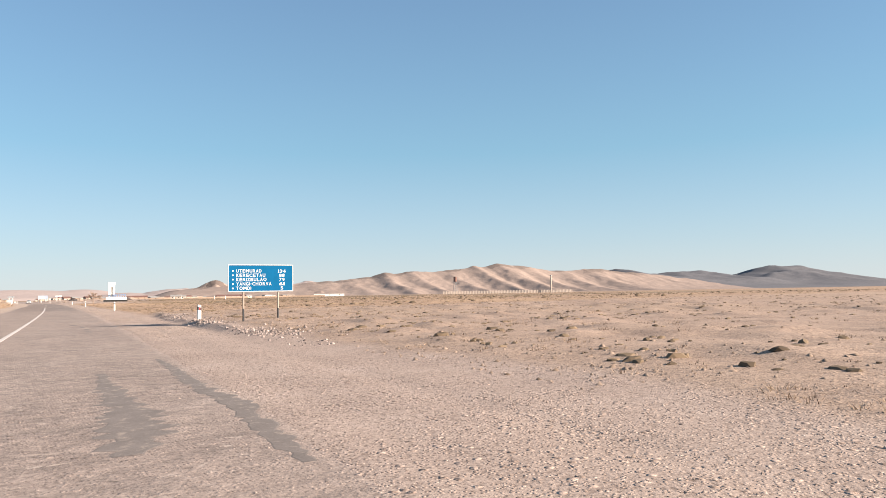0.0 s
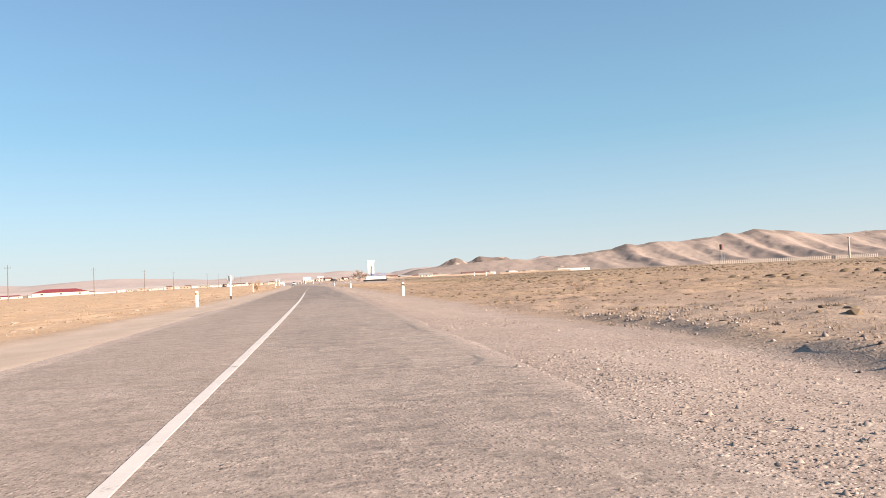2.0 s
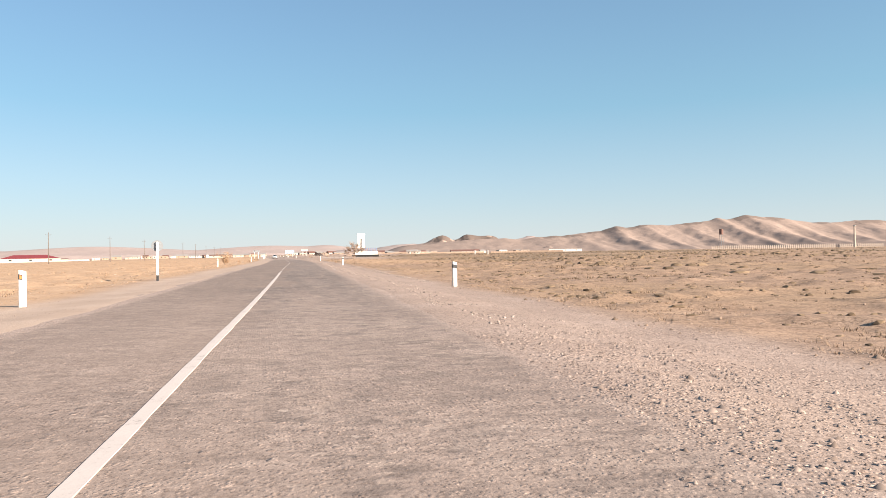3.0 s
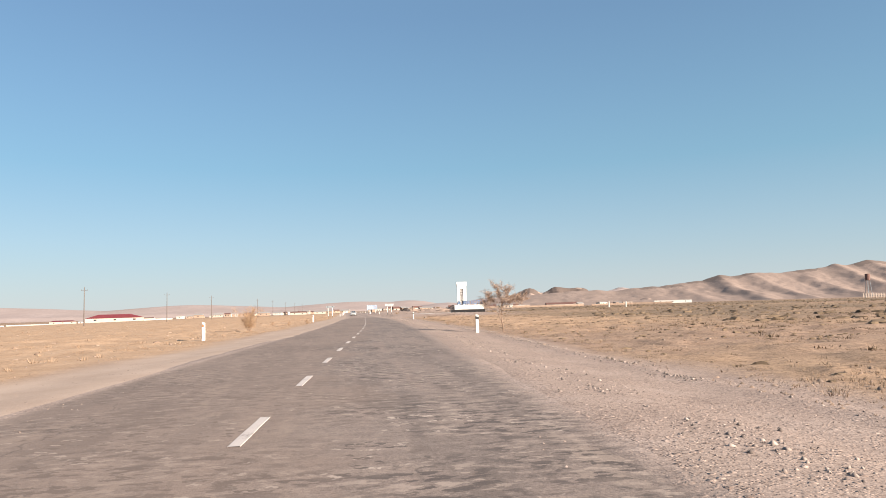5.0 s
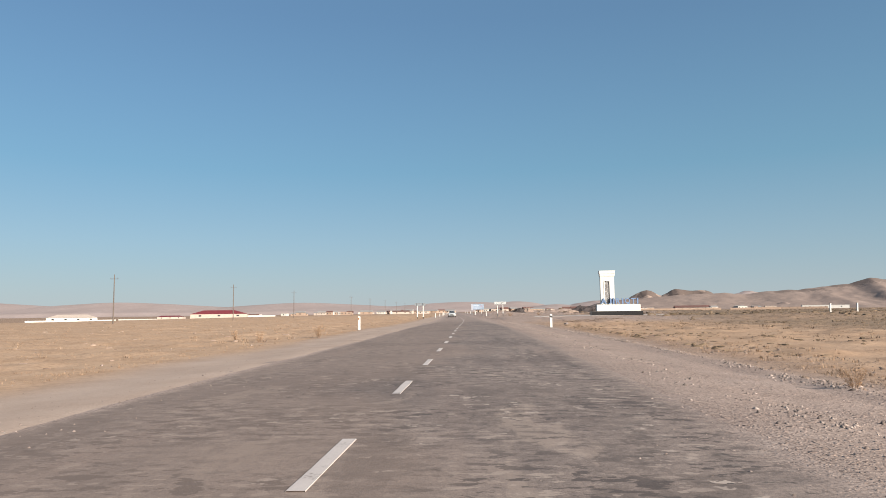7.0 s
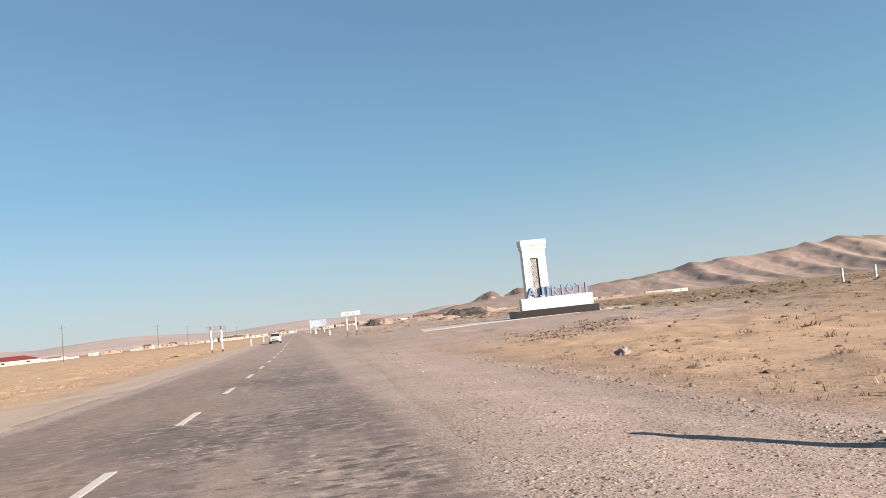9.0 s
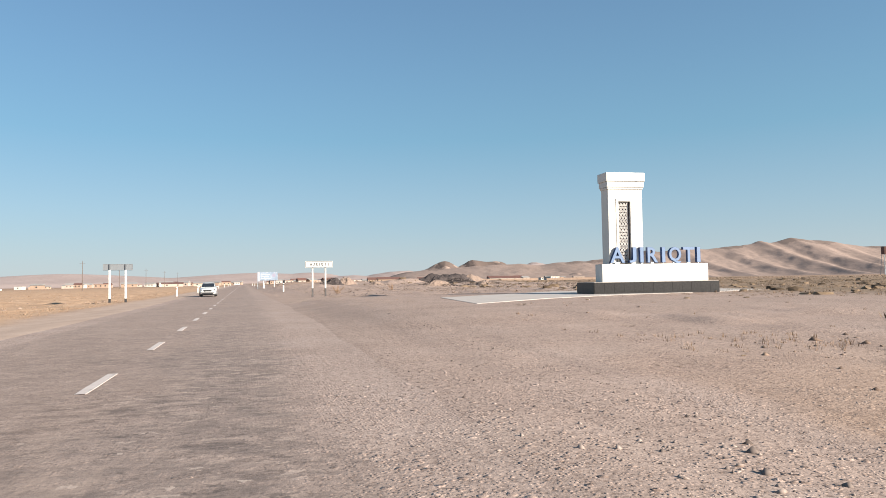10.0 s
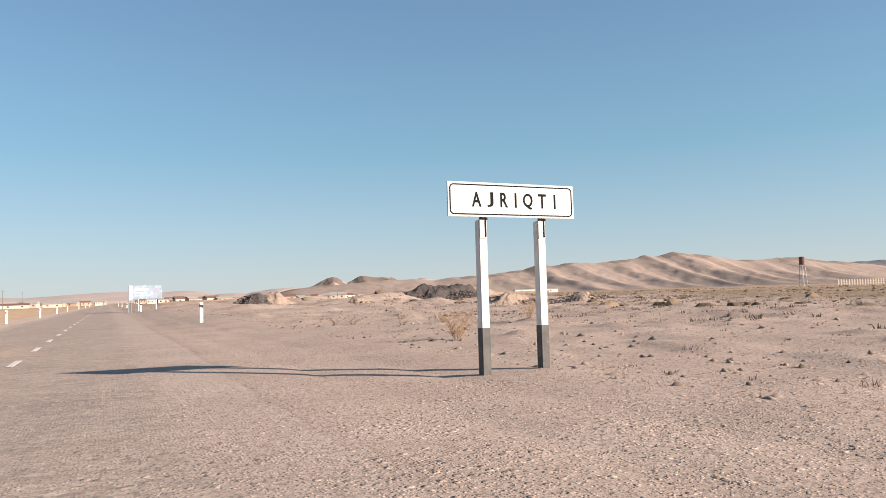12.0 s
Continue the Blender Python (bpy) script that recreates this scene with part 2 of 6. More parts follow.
def land_material():
    m, n, l, b = material("land", 0.95)
    b.inputs["Specular IOR Level"].default_value = 0.1
    v = coords(n, l)
    at = n.new("ShaderNodeAttribute")
    at.attribute_name = "zones"
    sep = n.new("ShaderNodeSeparateColor")
    l.new(at.outputs["Color"], sep.inputs[0])
    big = noise_node(n, l, 0.035, 5, v)
    mid = noise_node(n, l, 0.45, 5, v, 0.6)
    fine = noise_node(n, l, 9.0, 4, v, 0.7)
    speck = noise_node(n, l, 26.0, 2, v, 0.6)
    # right-hand scrub
    scrub = ramp(n, l, mid, [(0.3, (0.258, 0.173, 0.125)), (0.5, (0.345, 0.236, 0.170)), (0.72, (0.402, 0.281, 0.203))])
    scrub = mix(n, l, ramp(n, l, big, [(0.44, (0, 0, 0)), (0.62, (0.772, 0.764, 0.761))]), scrub, (0.366, 0.251, 0.165))
    scrub = mix(n, l, sep.outputs[2], scrub, ramp(n, l, mid, [(0.35, (0.183, 0.138, 0.099)), (0.65, (0.264, 0.196, 0.137))]))
    # left-hand dry grass
    straw = ramp(n, l, mid, [(0.28, (0.352, 0.23, 0.147)), (0.5, (0.428, 0.285, 0.186)), (0.75, (0.468, 0.324, 0.221))])
    col = scrub
    col = mix(n, l, 0.75, col, ramp(n, l, fine, [(0.3, (0.42, 0.39, 0.37)), (0.52, (1, 1, 1)), (0.75, (1.2, 1.17, 1.12))]), "MULTIPLY")
    col = mix(n, l, 0.7, col, ramp(n, l, speck, [(0.32, (0.5, 0.47, 0.44)), (0.5, (1, 1, 1)), (0.74, (1.3, 1.28, 1.24))]), "MULTIPLY")
    # darker crusted soil between the tufts
    crust = noise_node(n, l, 1.7, 6, v, 0.7)
    col = mix(n, l, ramp(n, l, crust, [(0.53, (0, 0, 0)), (0.6, (0.55, 0.55, 0.55))]), col, (0.18, 0.126, 0.094))
    col = mix(n, l, sep.outputs[1], col, straw)
    col = mix(n, l, 0.6, col, ramp(n, l, noise_node(n, l, 6.0, 5, v, 0.75), [(0.36, (0.55, 0.52, 0.48)), (0.52, (1, 1, 1)), (0.7, (1.15, 1.13, 1.1))]), "MULTIPLY")
    # sand and gravel beside the carriageway
    sand, sand_h = sand_colour(n, l, v, mid, fine, speck, amount=at.outputs["Alpha"])
    fine_sand = ramp(n, l, mid, [(0.3, (0.385, 0.282, 0.217)), (0.6, (0.45, 0.338, 0.265))])
    sand = mix(n, l, ramp(n, l, at.outputs["Alpha"], [(0.25, (0.75, 0.75, 0.75)), (1.0, (0, 0, 0))]), sand, fine_sand)
    col = mix(n, l, sep.outputs[0], col, sand)
    l.new(col, b.inputs["Base Color"])
    h = math_node(n, l, "ADD", math_node(n, l, "MULTIPLY", fine, 0.6), math_node(n, l, "MULTIPLY", speck, 0.3))
    bump(n, l, b, mix(n, l, sep.outputs[0], h, sand_h), 0.65, 0.032)
    return m


def asphalt_material():
    m, n, l, b = material("worn_asphalt", 0.85)
    b.inputs["Specular IOR Level"].default_value = 0.25
    v = coords(n, l)
    across = coords(n, l, (0.8, 1.25, 1))
    along = coords(n, l, (0.9, 0.06, 1))
    wide = noise_node(n, l, 0.16, 4, v)
    streak = noise_node(n, l, 1.9, 9, across, 0.74)
    wheel = noise_node(n, l, 1.0, 3, along)
    fine = noise_node(n, l, 26.0, 3, v, 0.7)
    grit = noise_node(n, l, 95.0, 2, v, 0.6)
    col = ramp(n, l, streak, [(0.33, (0.172, 0.139, 0.123)), (0.44, (0.206, 0.166, 0.146)), (0.56, (0.244, 0.197, 0.171)), (0.7, (0.293, 0.237, 0.203))])
    col = mix(n, l, ramp(n, l, wheel, [(0.38, (0.42, 0.42, 0.42)), (0.48, (0, 0, 0))]), col, (0.14, 0.115, 0.104))
    col = mix(n, l, ramp(n, l, wheel, [(0.54, (0, 0, 0)), (0.66, (0.5, 0.5, 0.5))]), col, (0.268, 0.207, 0.176))
    col = mix(n, l, ramp(n, l, wide, [(0.5, (0, 0, 0)), (0.62, (0.5, 0.5, 0.5))]), col, (0.11, 0.087, 0.079))
    col = mix(n, l, 0.6, col, ramp(n, l, fine, [(0.3, (0.55, 0.54, 0.53)), (0.5, (1, 1, 1)), (0.72, (1.35, 1.32, 1.27))]), "MULTIPLY")
    col = mix(n, l, 0.5, col, ramp(n, l, grit, [(0.3, (0.6, 0.59, 0.58)), (0.5, (1, 1, 1)), (0.75, (1.3, 1.28, 1.25))]), "MULTIPLY")
    patch = noise_node(n, l, 0.75, 6, coords(n, l, (1.0, 0.3, 1)), 0.7)
    col = mix(n, l, ramp(n, l, patch, [(0.55, (0, 0, 0)), (0.59, (0.5, 0.5, 0.5))]), col, (0.125, 0.1, 0.087))
    col = mix(n, l, ramp(n, l, patch, [(0.37, (0.7, 0.7, 0.7)), (0.43, (0, 0, 0))]), col, (0.3, 0.24, 0.2))
    flake = noise_node(n, l, 4.2, 5, coords(n, l, (0.7, 1.25, 1)), 0.62)
    where0 = noise_node(n, l, 0.35, 4, v, 0.6)
    worn = ramp(n, l, where0, [(0.42, (0.15, 0.15, 0.15)), (0.58, (1, 1, 1))])
    col = mix(n, l, mix(n, l, 1.0, ramp(n, l, flake, [(0.54, (0, 0, 0)), (0.56, (0.92, 0.92, 0.92))]), worn, "MULTIPLY"), col, (0.092, 0.075, 0.068))
    col = mix(n, l, mix(n, l, 1.0, ramp(n, l, flake, [(0.4, (0.75, 0.75, 0.75)), (0.425, (0, 0, 0))]), worn, "MULTIPLY"), col, (0.36, 0.295, 0.25))
    # pale and dark chips where the surface has broken up
    chip = n.new("ShaderNodeTexVoronoi")
    chip.inputs["Scale"].default_value = 7.5
    jag = n.new("ShaderNodeTexNoise")
    jag.inputs["Scale"].default_value = 9.0
    jag.inputs["Detail"].default_value = 3
    l.new(v, jag.inputs["Vector"])
    bent = n.new("ShaderNodeVectorMath")
    bent.operation = "MULTIPLY_ADD"
    l.new(jag.outputs["Color"], bent.inputs[0])
    bent.inputs[1].default_value = (0.32, 0.32, 0)
    l.new(coords(n, l, (0.8, 1.2, 1)), bent.inputs[2])
    l.new(bent.outputs[0], chip.inputs["Vector"])
    cs = n.new("ShaderNodeSeparateColor")
    l.new(chip.outputs["Color"], cs.inputs[0])
    near_mid = ramp(n, l, chip.outputs["Distance"], [(0.3, (1, 1, 1)), (0.42, (0, 0, 0))])
    broken = ramp(n, l, noise_node(n, l, 0.8, 5, coords(n, l, (0.9, 0.5, 1)), 0.65), [(0.47, (0, 0, 0)), (0.57, (1, 1, 1))])
    chips = mix(n, l, 1.0, near_mid, broken, "MULTIPLY")
    col = mix(n, l, mix(n, l, 1.0, chips, ramp(n, l, cs.outputs[0], [(0.68, (0, 0, 0)), (0.72, (0.9, 0.9, 0.9))]), "MULTIPLY"), col, (0.43, 0.36, 0.31))
    col = mix(n, l, mix(n, l, 1.0, chips, ramp(n, l, cs.outputs[1], [(0.62, (0, 0, 0)), (0.66, (0.85, 0.85, 0.85))]), "MULTIPLY"), col, (0.075, 0.062, 0.057))
    lane = n.new("ShaderNodeAttribute")
    lane.attribute_name = "lane"
    brown = math_node(n, l, "ADD", lane.outputs["Fac"], math_node(n, l, "MULTIPLY", math_node(n, l, "SUBTRACT", wide, 0.5), 0.8))
    col = mix(n, l, ramp(n, l, brown, [(-0.0, (0.45, 0.45, 0.45)), (0.12, (0, 0, 0))]), col, (0.225, 0.168, 0.135))
    # cracks
    vo = n.new("ShaderNodeTexVoronoi")
    vo.feature = "DISTANCE_TO_EDGE"
    vo.inputs["Scale"].default_value = 0.55
    warp = n.new("ShaderNodeVectorMath")
    warp.operation = "ADD"
    wn_ = n.new("ShaderNodeTexNoise")
    wn_.inputs["Scale"].default_value = 1.6
    wn_.inputs["Detail"].default_value = 5
    l.new(v, wn_.inputs["Vector"])
    l.new(v, warp.inputs[0])
    l.new(wn_.outputs["Color"], warp.inputs[1])
    l.new(warp.outputs[0], vo.inputs["Vector"])
    crack = ramp(n, l, vo.outputs["Distance"], [(0.0, (0.45, 0.45, 0.45)), (0.014, (0, 0, 0))])
    where = ramp(n, l, wide, [(0.46, (0, 0, 0)), (0.56, (1, 1, 1))])
    crack = mix(n, l, 1.0, crack, where, "MULTIPLY")
    col = mix(n, l, crack, col, (0.055, 0.05, 0.046))
    col = mix(n, l, 1.0, col, (0.98, 0.94, 0.915), "MULTIPLY")
    # drifted sand on the edges
    at = n.new("ShaderNodeAttribute")
    at.attribute_name = "edge"
    es = math_node(n, l, "ADD", at.outputs["Fac"], math_node(n, l, "MULTIPLY", math_node(n, l, "SUBTRACT", streak, 0.5), 0.9))
    dust = ramp(n, l, es, [(0.34, (0, 0, 0)), (0.8, (1, 1, 1))])
    f9, f26 = noise_node(n, l, 9.0, 4, v, 0.7), noise_node(n, l, 26.0, 2, v, 0.6)
    sand, sand_h = sand_colour(n, l, v, noise_node(n, l, 0.45, 5, v, 0.6), f9, f26, 0.1, 0.65)
    col = mix(n, l, dust, col, sand)
    l.new(col, b.inputs["Base Color"])
    h = math_node(n, l, "ADD", math_node(n, l, "MULTIPLY", fine, 0.19), math_node(n, l, "MULTIPLY", streak, 0.3))
    bump(n, l, b, mix(n, l, dust, h, sand_h), 0.7, 0.034)
    return m


def hill_material(name, lit, rock, scale=0.02):
    m, n, l, b = material(name, 0.95)
    b.inputs["Specular IOR Level"].default_value = 0.05
    v = coords(n, l)
    f1 = noise_node(n, l, scale, 6, v, 0.6)
    f2 = noise_node(n, l, scale * 9, 5, v, 0.65)
    col = ramp(n, l, f1, [(0.3, tuple(c * 0.82 for c in lit)), (0.65, lit)])
    col = mix(n, l, ramp(n, l, f2, [(0.47, (0, 0, 0)), (0.62, (0.8, 0.8, 0.8))]), col, rock)
    at = n.new("ShaderNodeAttribute")
    at.attribute_name = "outcrop"
    bare = math_node(n, l, "ADD", at.outputs["Fac"], math_node(n, l, "MULTIPLY", math_node(n, l, "SUBTRACT", f2, 0.5), 1.2))
    col = mix(n, l, ramp(n, l, bare, [(0.42, (0, 0, 0)), (0.62, (0.9, 0.9, 0.9))]), col, tuple(c * 0.75 for c in rock))
    l.new(col, b.inputs["Base Color"])
    bump(n, l, b, f2, 0.45, 0.8)
    return m


def paint_material(name, color):
    """Road paint, worn through to the asphalt."""
    m, n, l, b = material(name, 0.7)
    v = coords(n, l)
    f1 = noise_node(n, l, 2.2, 6, v, 0.7)
    f2 = noise_node(n, l, 30, 3, v, 0.7)
    f = math_node(n, l, "ADD", math_node(n, l, "MULTIPLY", f1, 0.65), math_node(n, l, "MULTIPLY", f2, 0.35))
    col = ramp(n, l, f, [(0.36, (0.24, 0.2, 0.175)), (0.44, color), (0.7, tuple(min(1, c * 1.12) for c in color))])
    l.new(col, b.inputs["Base Color"])
    bump(n, l, b, f2, 0.3, 0.004)
    return m


def blade_material(name, low, high):
    m, n, l, b = material(name, 0.85)
    b.inputs["Specular IOR Level"].default_value = 0.1
    g = n.new("ShaderNodeNewGeometry")
    col = ramp(n, l, g.outputs["Random Per Island"], [(0.0, low), (1.0, high)])
    l.new(col, b.inputs["Base Color"])
    return m


def gloss(name, color, rough, metal=0.0, spec=0.5, coat=0.0):
    m, n, l, b = material(name, rough, metal)
    v = coords(n, l)
    f = noise_node(n, l, 6.0, 4, v)
    l.new(ramp(n, l, f, [(0.3, tuple(c * 0.9 for c in color)), (0.7, color)]), b.inputs["Base Color"])
    b.inputs["Specular IOR Level"].default_value = spec
    b.inputs["Coat Weight"].default_value = coat
    return m


LAND = land_material()
ASPHALT = asphalt_material()
BITUMEN = plain("old_bitumen", (0.155, 0.126, 0.111), 0.9, vary=0.25, scale=3, grain=0.5, dirt=(0.29, 0.228, 0.188), dirt_at=0.54)
LINE = paint_material("road_paint", (0.483, 0.417, 0.38))
WHITE = plain("white_paint", (0.538, 0.524, 0.497), 0.55, dirt=(0.355, 0.283, 0.235), dirt_at=0.66)
POST_WHITE = plain("post_white", (0.552, 0.531, 0.497), 0.6, scale=5, dirt=(0.391, 0.303, 0.248), dirt_at=0.6)
BLACK = plain("black_paint", (0.03, 0.03, 0.032), 0.6, scale=6, vary=0.35, dirt=(0.2, 0.16, 0.13), dirt_at=0.64)
FOOT_GREY = plain("worn_black_paint", (0.085, 0.078, 0.075), 0.75, scale=5, vary=0.3, dirt=(0.19, 0.155, 0.13), dirt_at=0.6)
SIGN_WHITE = plain("sign_white", (0.46, 0.455, 0.44), 0.45, vary=0.05)
SIGN_BLUE = plain("sign_blue", (0.003, 0.082, 0.185), 0.8, vary=0.1, scale=2.5, dirt=(0.02, 0.11, 0.2), dirt_at=0.68)
SIGN_BLUE.node_tree.nodes["Principled BSDF"].inputs["Specular IOR Level"].default_value = 0.06
SIGN_BLACK = plain("sign_black", (0.006, 0.006, 0.007), 0.8, vary=0.2)
SIGN_BLACK.node_tree.nodes["Principled BSDF"].inputs["Specular IOR Level"].default_value = 0.1
STEEL = gloss("galvanised_steel", (0.276, 0.29, 0.304), 0.5, 0.75)
POLE_PAINT = plain("pole_paint", (0.298, 0.242, 0.2), 0.6)
RED_REFLECTOR = gloss("red_reflector", (0.5, 0.04, 0.05), 0.25)
AMBER_REFLECTOR = gloss("amber_reflector", (0.6, 0.22, 0.07), 0.25)
RENDER_WHITE = plain("white_render", (0.573, 0.552, 0.511), 0.75, vary=0.05, scale=0.8, dirt=(0.483, 0.41, 0.359), dirt_at=0.68)
GRANITE = plain("dark_granite", (0.022, 0.02, 0.02), 0.35, vary=0.4, scale=9, dirt=(0.07, 0.06, 0.055), dirt_at=0.64)
CONCRETE = plain("pale_concrete", (0.4, 0.355, 0.32), 0.9, vary=0.1, scale=0.7, grain=0.4, dirt=(0.33, 0.262, 0.218), dirt_at=0.58)
LETTER_FACE = plain("letter_blue", (0.14, 0.2, 0.32), 0.5, vary=0.08, scale=2)
LETTER_SIDE = plain("letter_dark_blue", (0.03, 0.06, 0.16), 0.5)
LATTICE = plain("lattice_white", (0.497, 0.476, 0.455), 0.7)
# dark colour for the sheet that paints in the recess's shade
SHADE_PANEL = plain("recess_shade", (0.085, 0.061, 0.059), 0.8)
# bare, rocky and far hills: base colours lightened to hold the distance haze
HILL = hill_material("bare_hill", (0.3, 0.226, 0.19), (0.225, 0.172, 0.147))
HILL_ROCK = hill_material("rocky_hill", (0.3, 0.225, 0.185), (0.165, 0.125, 0.108))
HILL_FAR_HAZED = hill_material("far_range_hazed", (0.36, 0.285, 0.26), (0.3, 0.24, 0.22), 0.006)
HILL_BLUE = hill_material("distant_mountain", (0.138, 0.131, 0.138), (0.103, 0.1, 0.107), 0.01)
SPOIL = hill_material("black_spoil", (0.085, 0.07, 0.067), (0.042, 0.036, 0.036), 0.4)
EARTH = hill_material("loose_earth", (0.285, 0.212, 0.17), (0.19, 0.142, 0.116), 0.5)
STONE = blade_material("pebbles", (0.19, 0.143, 0.118), (0.38, 0.297, 0.252))
RIDGE_STONE = blade_material("windrow_stones", (0.09, 0.071, 0.063), (0.39, 0.312, 0.268))
CLOD = blade_material("clods", (0.178, 0.124, 0.09), (0.313, 0.229, 0.176))
RUBBLE = blade_material("rubble", (0.05, 0.04, 0.038), (0.242, 0.188, 0.159))
BANK_RUBBLE = blade_material("bank_rubble", (0.1, 0.077, 0.07), (0.4, 0.315, 0.275))
BANK_CLOD = blade_material("bank_clods", (0.085, 0.058, 0.045), (0.29, 0.207, 0.155))
SPOIL_LUMP = blade_material("spoil_lumps", (0.03, 0.026, 0.026), (0.17, 0.14, 0.13))
ROCK = plain("grey_rock", (0.213, 0.175, 0.159), 0.9, vary=0.4, scale=4, grain=0.4)
STRAW = blade_material("straw", (0.22, 0.146, 0.092), (0.33, 0.225, 0.148))
DRY = blade_material("dry_scrub", (0.199, 0.138, 0.097), (0.355, 0.252, 0.172))
OLIVE = blade_material("olive_scrub", (0.121, 0.087, 0.061), (0.256, 0.185, 0.124))
TWIG = blade_material("dry_twigs", (0.25, 0.155, 0.09), (0.4, 0.265, 0.165))
POLE_WOOD = plain("weathered_pole", (0.12, 0.095, 0.08), 0.9, vary=0.25, scale=2)
BARK = plain("bark", (0.242, 0.168, 0.124), 0.9, vary=0.3, scale=8, grain=0.4)
LEAF = blade_material("withered_leaves", (0.16, 0.105, 0.08), (0.44, 0.325, 0.25))
DARK_SHRUB = blade_material("dark_scrub", (0.07, 0.05, 0.034), (0.19, 0.135, 0.09))
WALL_CREAM = plain("cream_wall", (0.41, 0.335, 0.28), 0.85, vary=0.08, scale=0.3, dirt=(0.355, 0.269, 0.207))
WALL_WHITE = plain("lime_wall", (0.5, 0.46, 0.41), 0.85, vary=0.07, scale=0.3, dirt=(0.398, 0.309, 0.248))
WALL_CLAY = plain("clay_wall", (0.32, 0.229, 0.172), 0.9, vary=0.12, scale=0.3)
ROOF_RED = plain("red_roof", (0.156, 0.03, 0.034), 0.6, vary=0.15, scale=0.4)
ROOF_BROWN = plain("brown_roof", (0.142, 0.074, 0.059), 0.7, vary=0.2, scale=0.4)
ROOF_GREY = plain("slate_roof", (0.248, 0.228, 0.214), 0.8, vary=0.12, scale=0.4)
WINDOW = gloss("dark_glass", (0.03, 0.035, 0.04), 0.15, 0.0, 0.5)
CAR_WHITE = gloss("car_white", (0.6, 0.59, 0.57), 0.3, 0.0, 0.5, 0.6)
CAR_BLACK = gloss("car_trim", (0.02, 0.02, 0.022), 0.5)
CAR_GLASS = gloss("car_glass", (0.02, 0.024, 0.03), 0.06, 0.0, 0.6)
TYRE = plain("tyre_rubber", (0.03, 0.03, 0.03), 0.85)
RIM = gloss("rim", (0.45, 0.45, 0.46), 0.35, 0.8)
LAMP_GLASS = gloss("lamp_glass", (0.2, 0.21, 0.23), 0.12, 0.3, 0.6)


# ---------------------------------------------------------------- mesh helpers
def link(name, mesh, mat, parent=None, label=""):
    ob = new(name, mesh)
    if mat is not None:
        mesh.materials.append(mat)
    if parent is not None:
        ob.parent = parent
    if label:
        tagged(ob, label)
    return ob


def part(name, bm, mat, parent=None, label="", shade=False):
    mesh = bpy.data.meshes.new(name)
    bmesh.ops.recalc_face_normals(bm, faces=bm.faces)
    bm.to_mesh(mesh)
    bm.free()
    if shade:
        mesh.polygons.foreach_set("use_smooth", [True] * len(mesh.polygons))
    return link(name, mesh, mat, parent, label)


def thing(name, m, label, category, group="", kind=""):
    ob = new(name)
    ob.empty_display_size = 0.2
    ob.matrix_basis = m
    return tagged(ob, label, category, group, kind)


def box(bm, x0, x1, y0, y1, z0, z1, bevel=0.0, m=None):
    r = bmesh.ops.create_cube(bm, size=1)
    vs = r["verts"]
    for v in vs:
        v.co = Vector(((x0 + x1) / 2 + v.co.x * (x1 - x0), (y0 + y1) / 2 + v.co.y * (y1 - y0), (z0 + z1) / 2 + v.co.z * (z1 - z0)))
    if bevel:
        es = list({e for v in vs for e in v.link_edges})
        vs = [v for v in bmesh.ops.bevel(bm, geom=es, offset=bevel, segments=2, affect="EDGES")["verts"]] + [v for v in vs if v.is_valid]
    if m is not None:
        bmesh.ops.transform(bm, matrix=m, verts=list({v for v in vs if v.is_valid}))
    return bm


def tube(bm, p, q, r0, r1, n=8):
    p, q = Vector(p), Vector(q)
    ax = (q - p).normalized()
    a = ax.orthogonal().normalized()
    b = ax.cross(a)
    ring = [[bm.verts.new(c + (a * math.cos(2 * math.pi * k / n) + b * math.sin(2 * math.pi * k / n)) * r) for k in range(n)] for c, r in ((p, r0), (q, r1))]
    for k in range(n):
        bm.faces.new((ring[0][k], ring[0][(k + 1) % n], ring[1][(k + 1) % n], ring[1][k]))
    bm.faces.new(ring[0][::-1])
    bm.faces.new(ring[1])


def prism(bm, outline, y0, y1):
    """An outline in x and z, drawn out along y."""
    a = [bm.verts.new((x, y0, z)) for x, z in outline]
    b = [bm.verts.new((x, y1, z)) for x, z in outline]
    bm.faces.new(a)
    bm.faces.new(b[::-1])
    for k in range(len(a)):
        j = (k + 1) % len(a)
        bm.faces.new((a[k], b[k], b[j], a[j]))


def raw(name, verts, faces, mat, parent=None, label="", shade=False):
    mesh = bpy.data.meshes.new(name)
    mesh.from_pydata(np.asarray(verts, float).tolist() if not isinstance(verts, list) else verts, [], faces if isinstance(faces, list) else faces.tolist())
    if shade:
        mesh.polygons.foreach_set("use_smooth", [True] * len(mesh.polygons))
    return link(name, mesh, mat, parent, label)


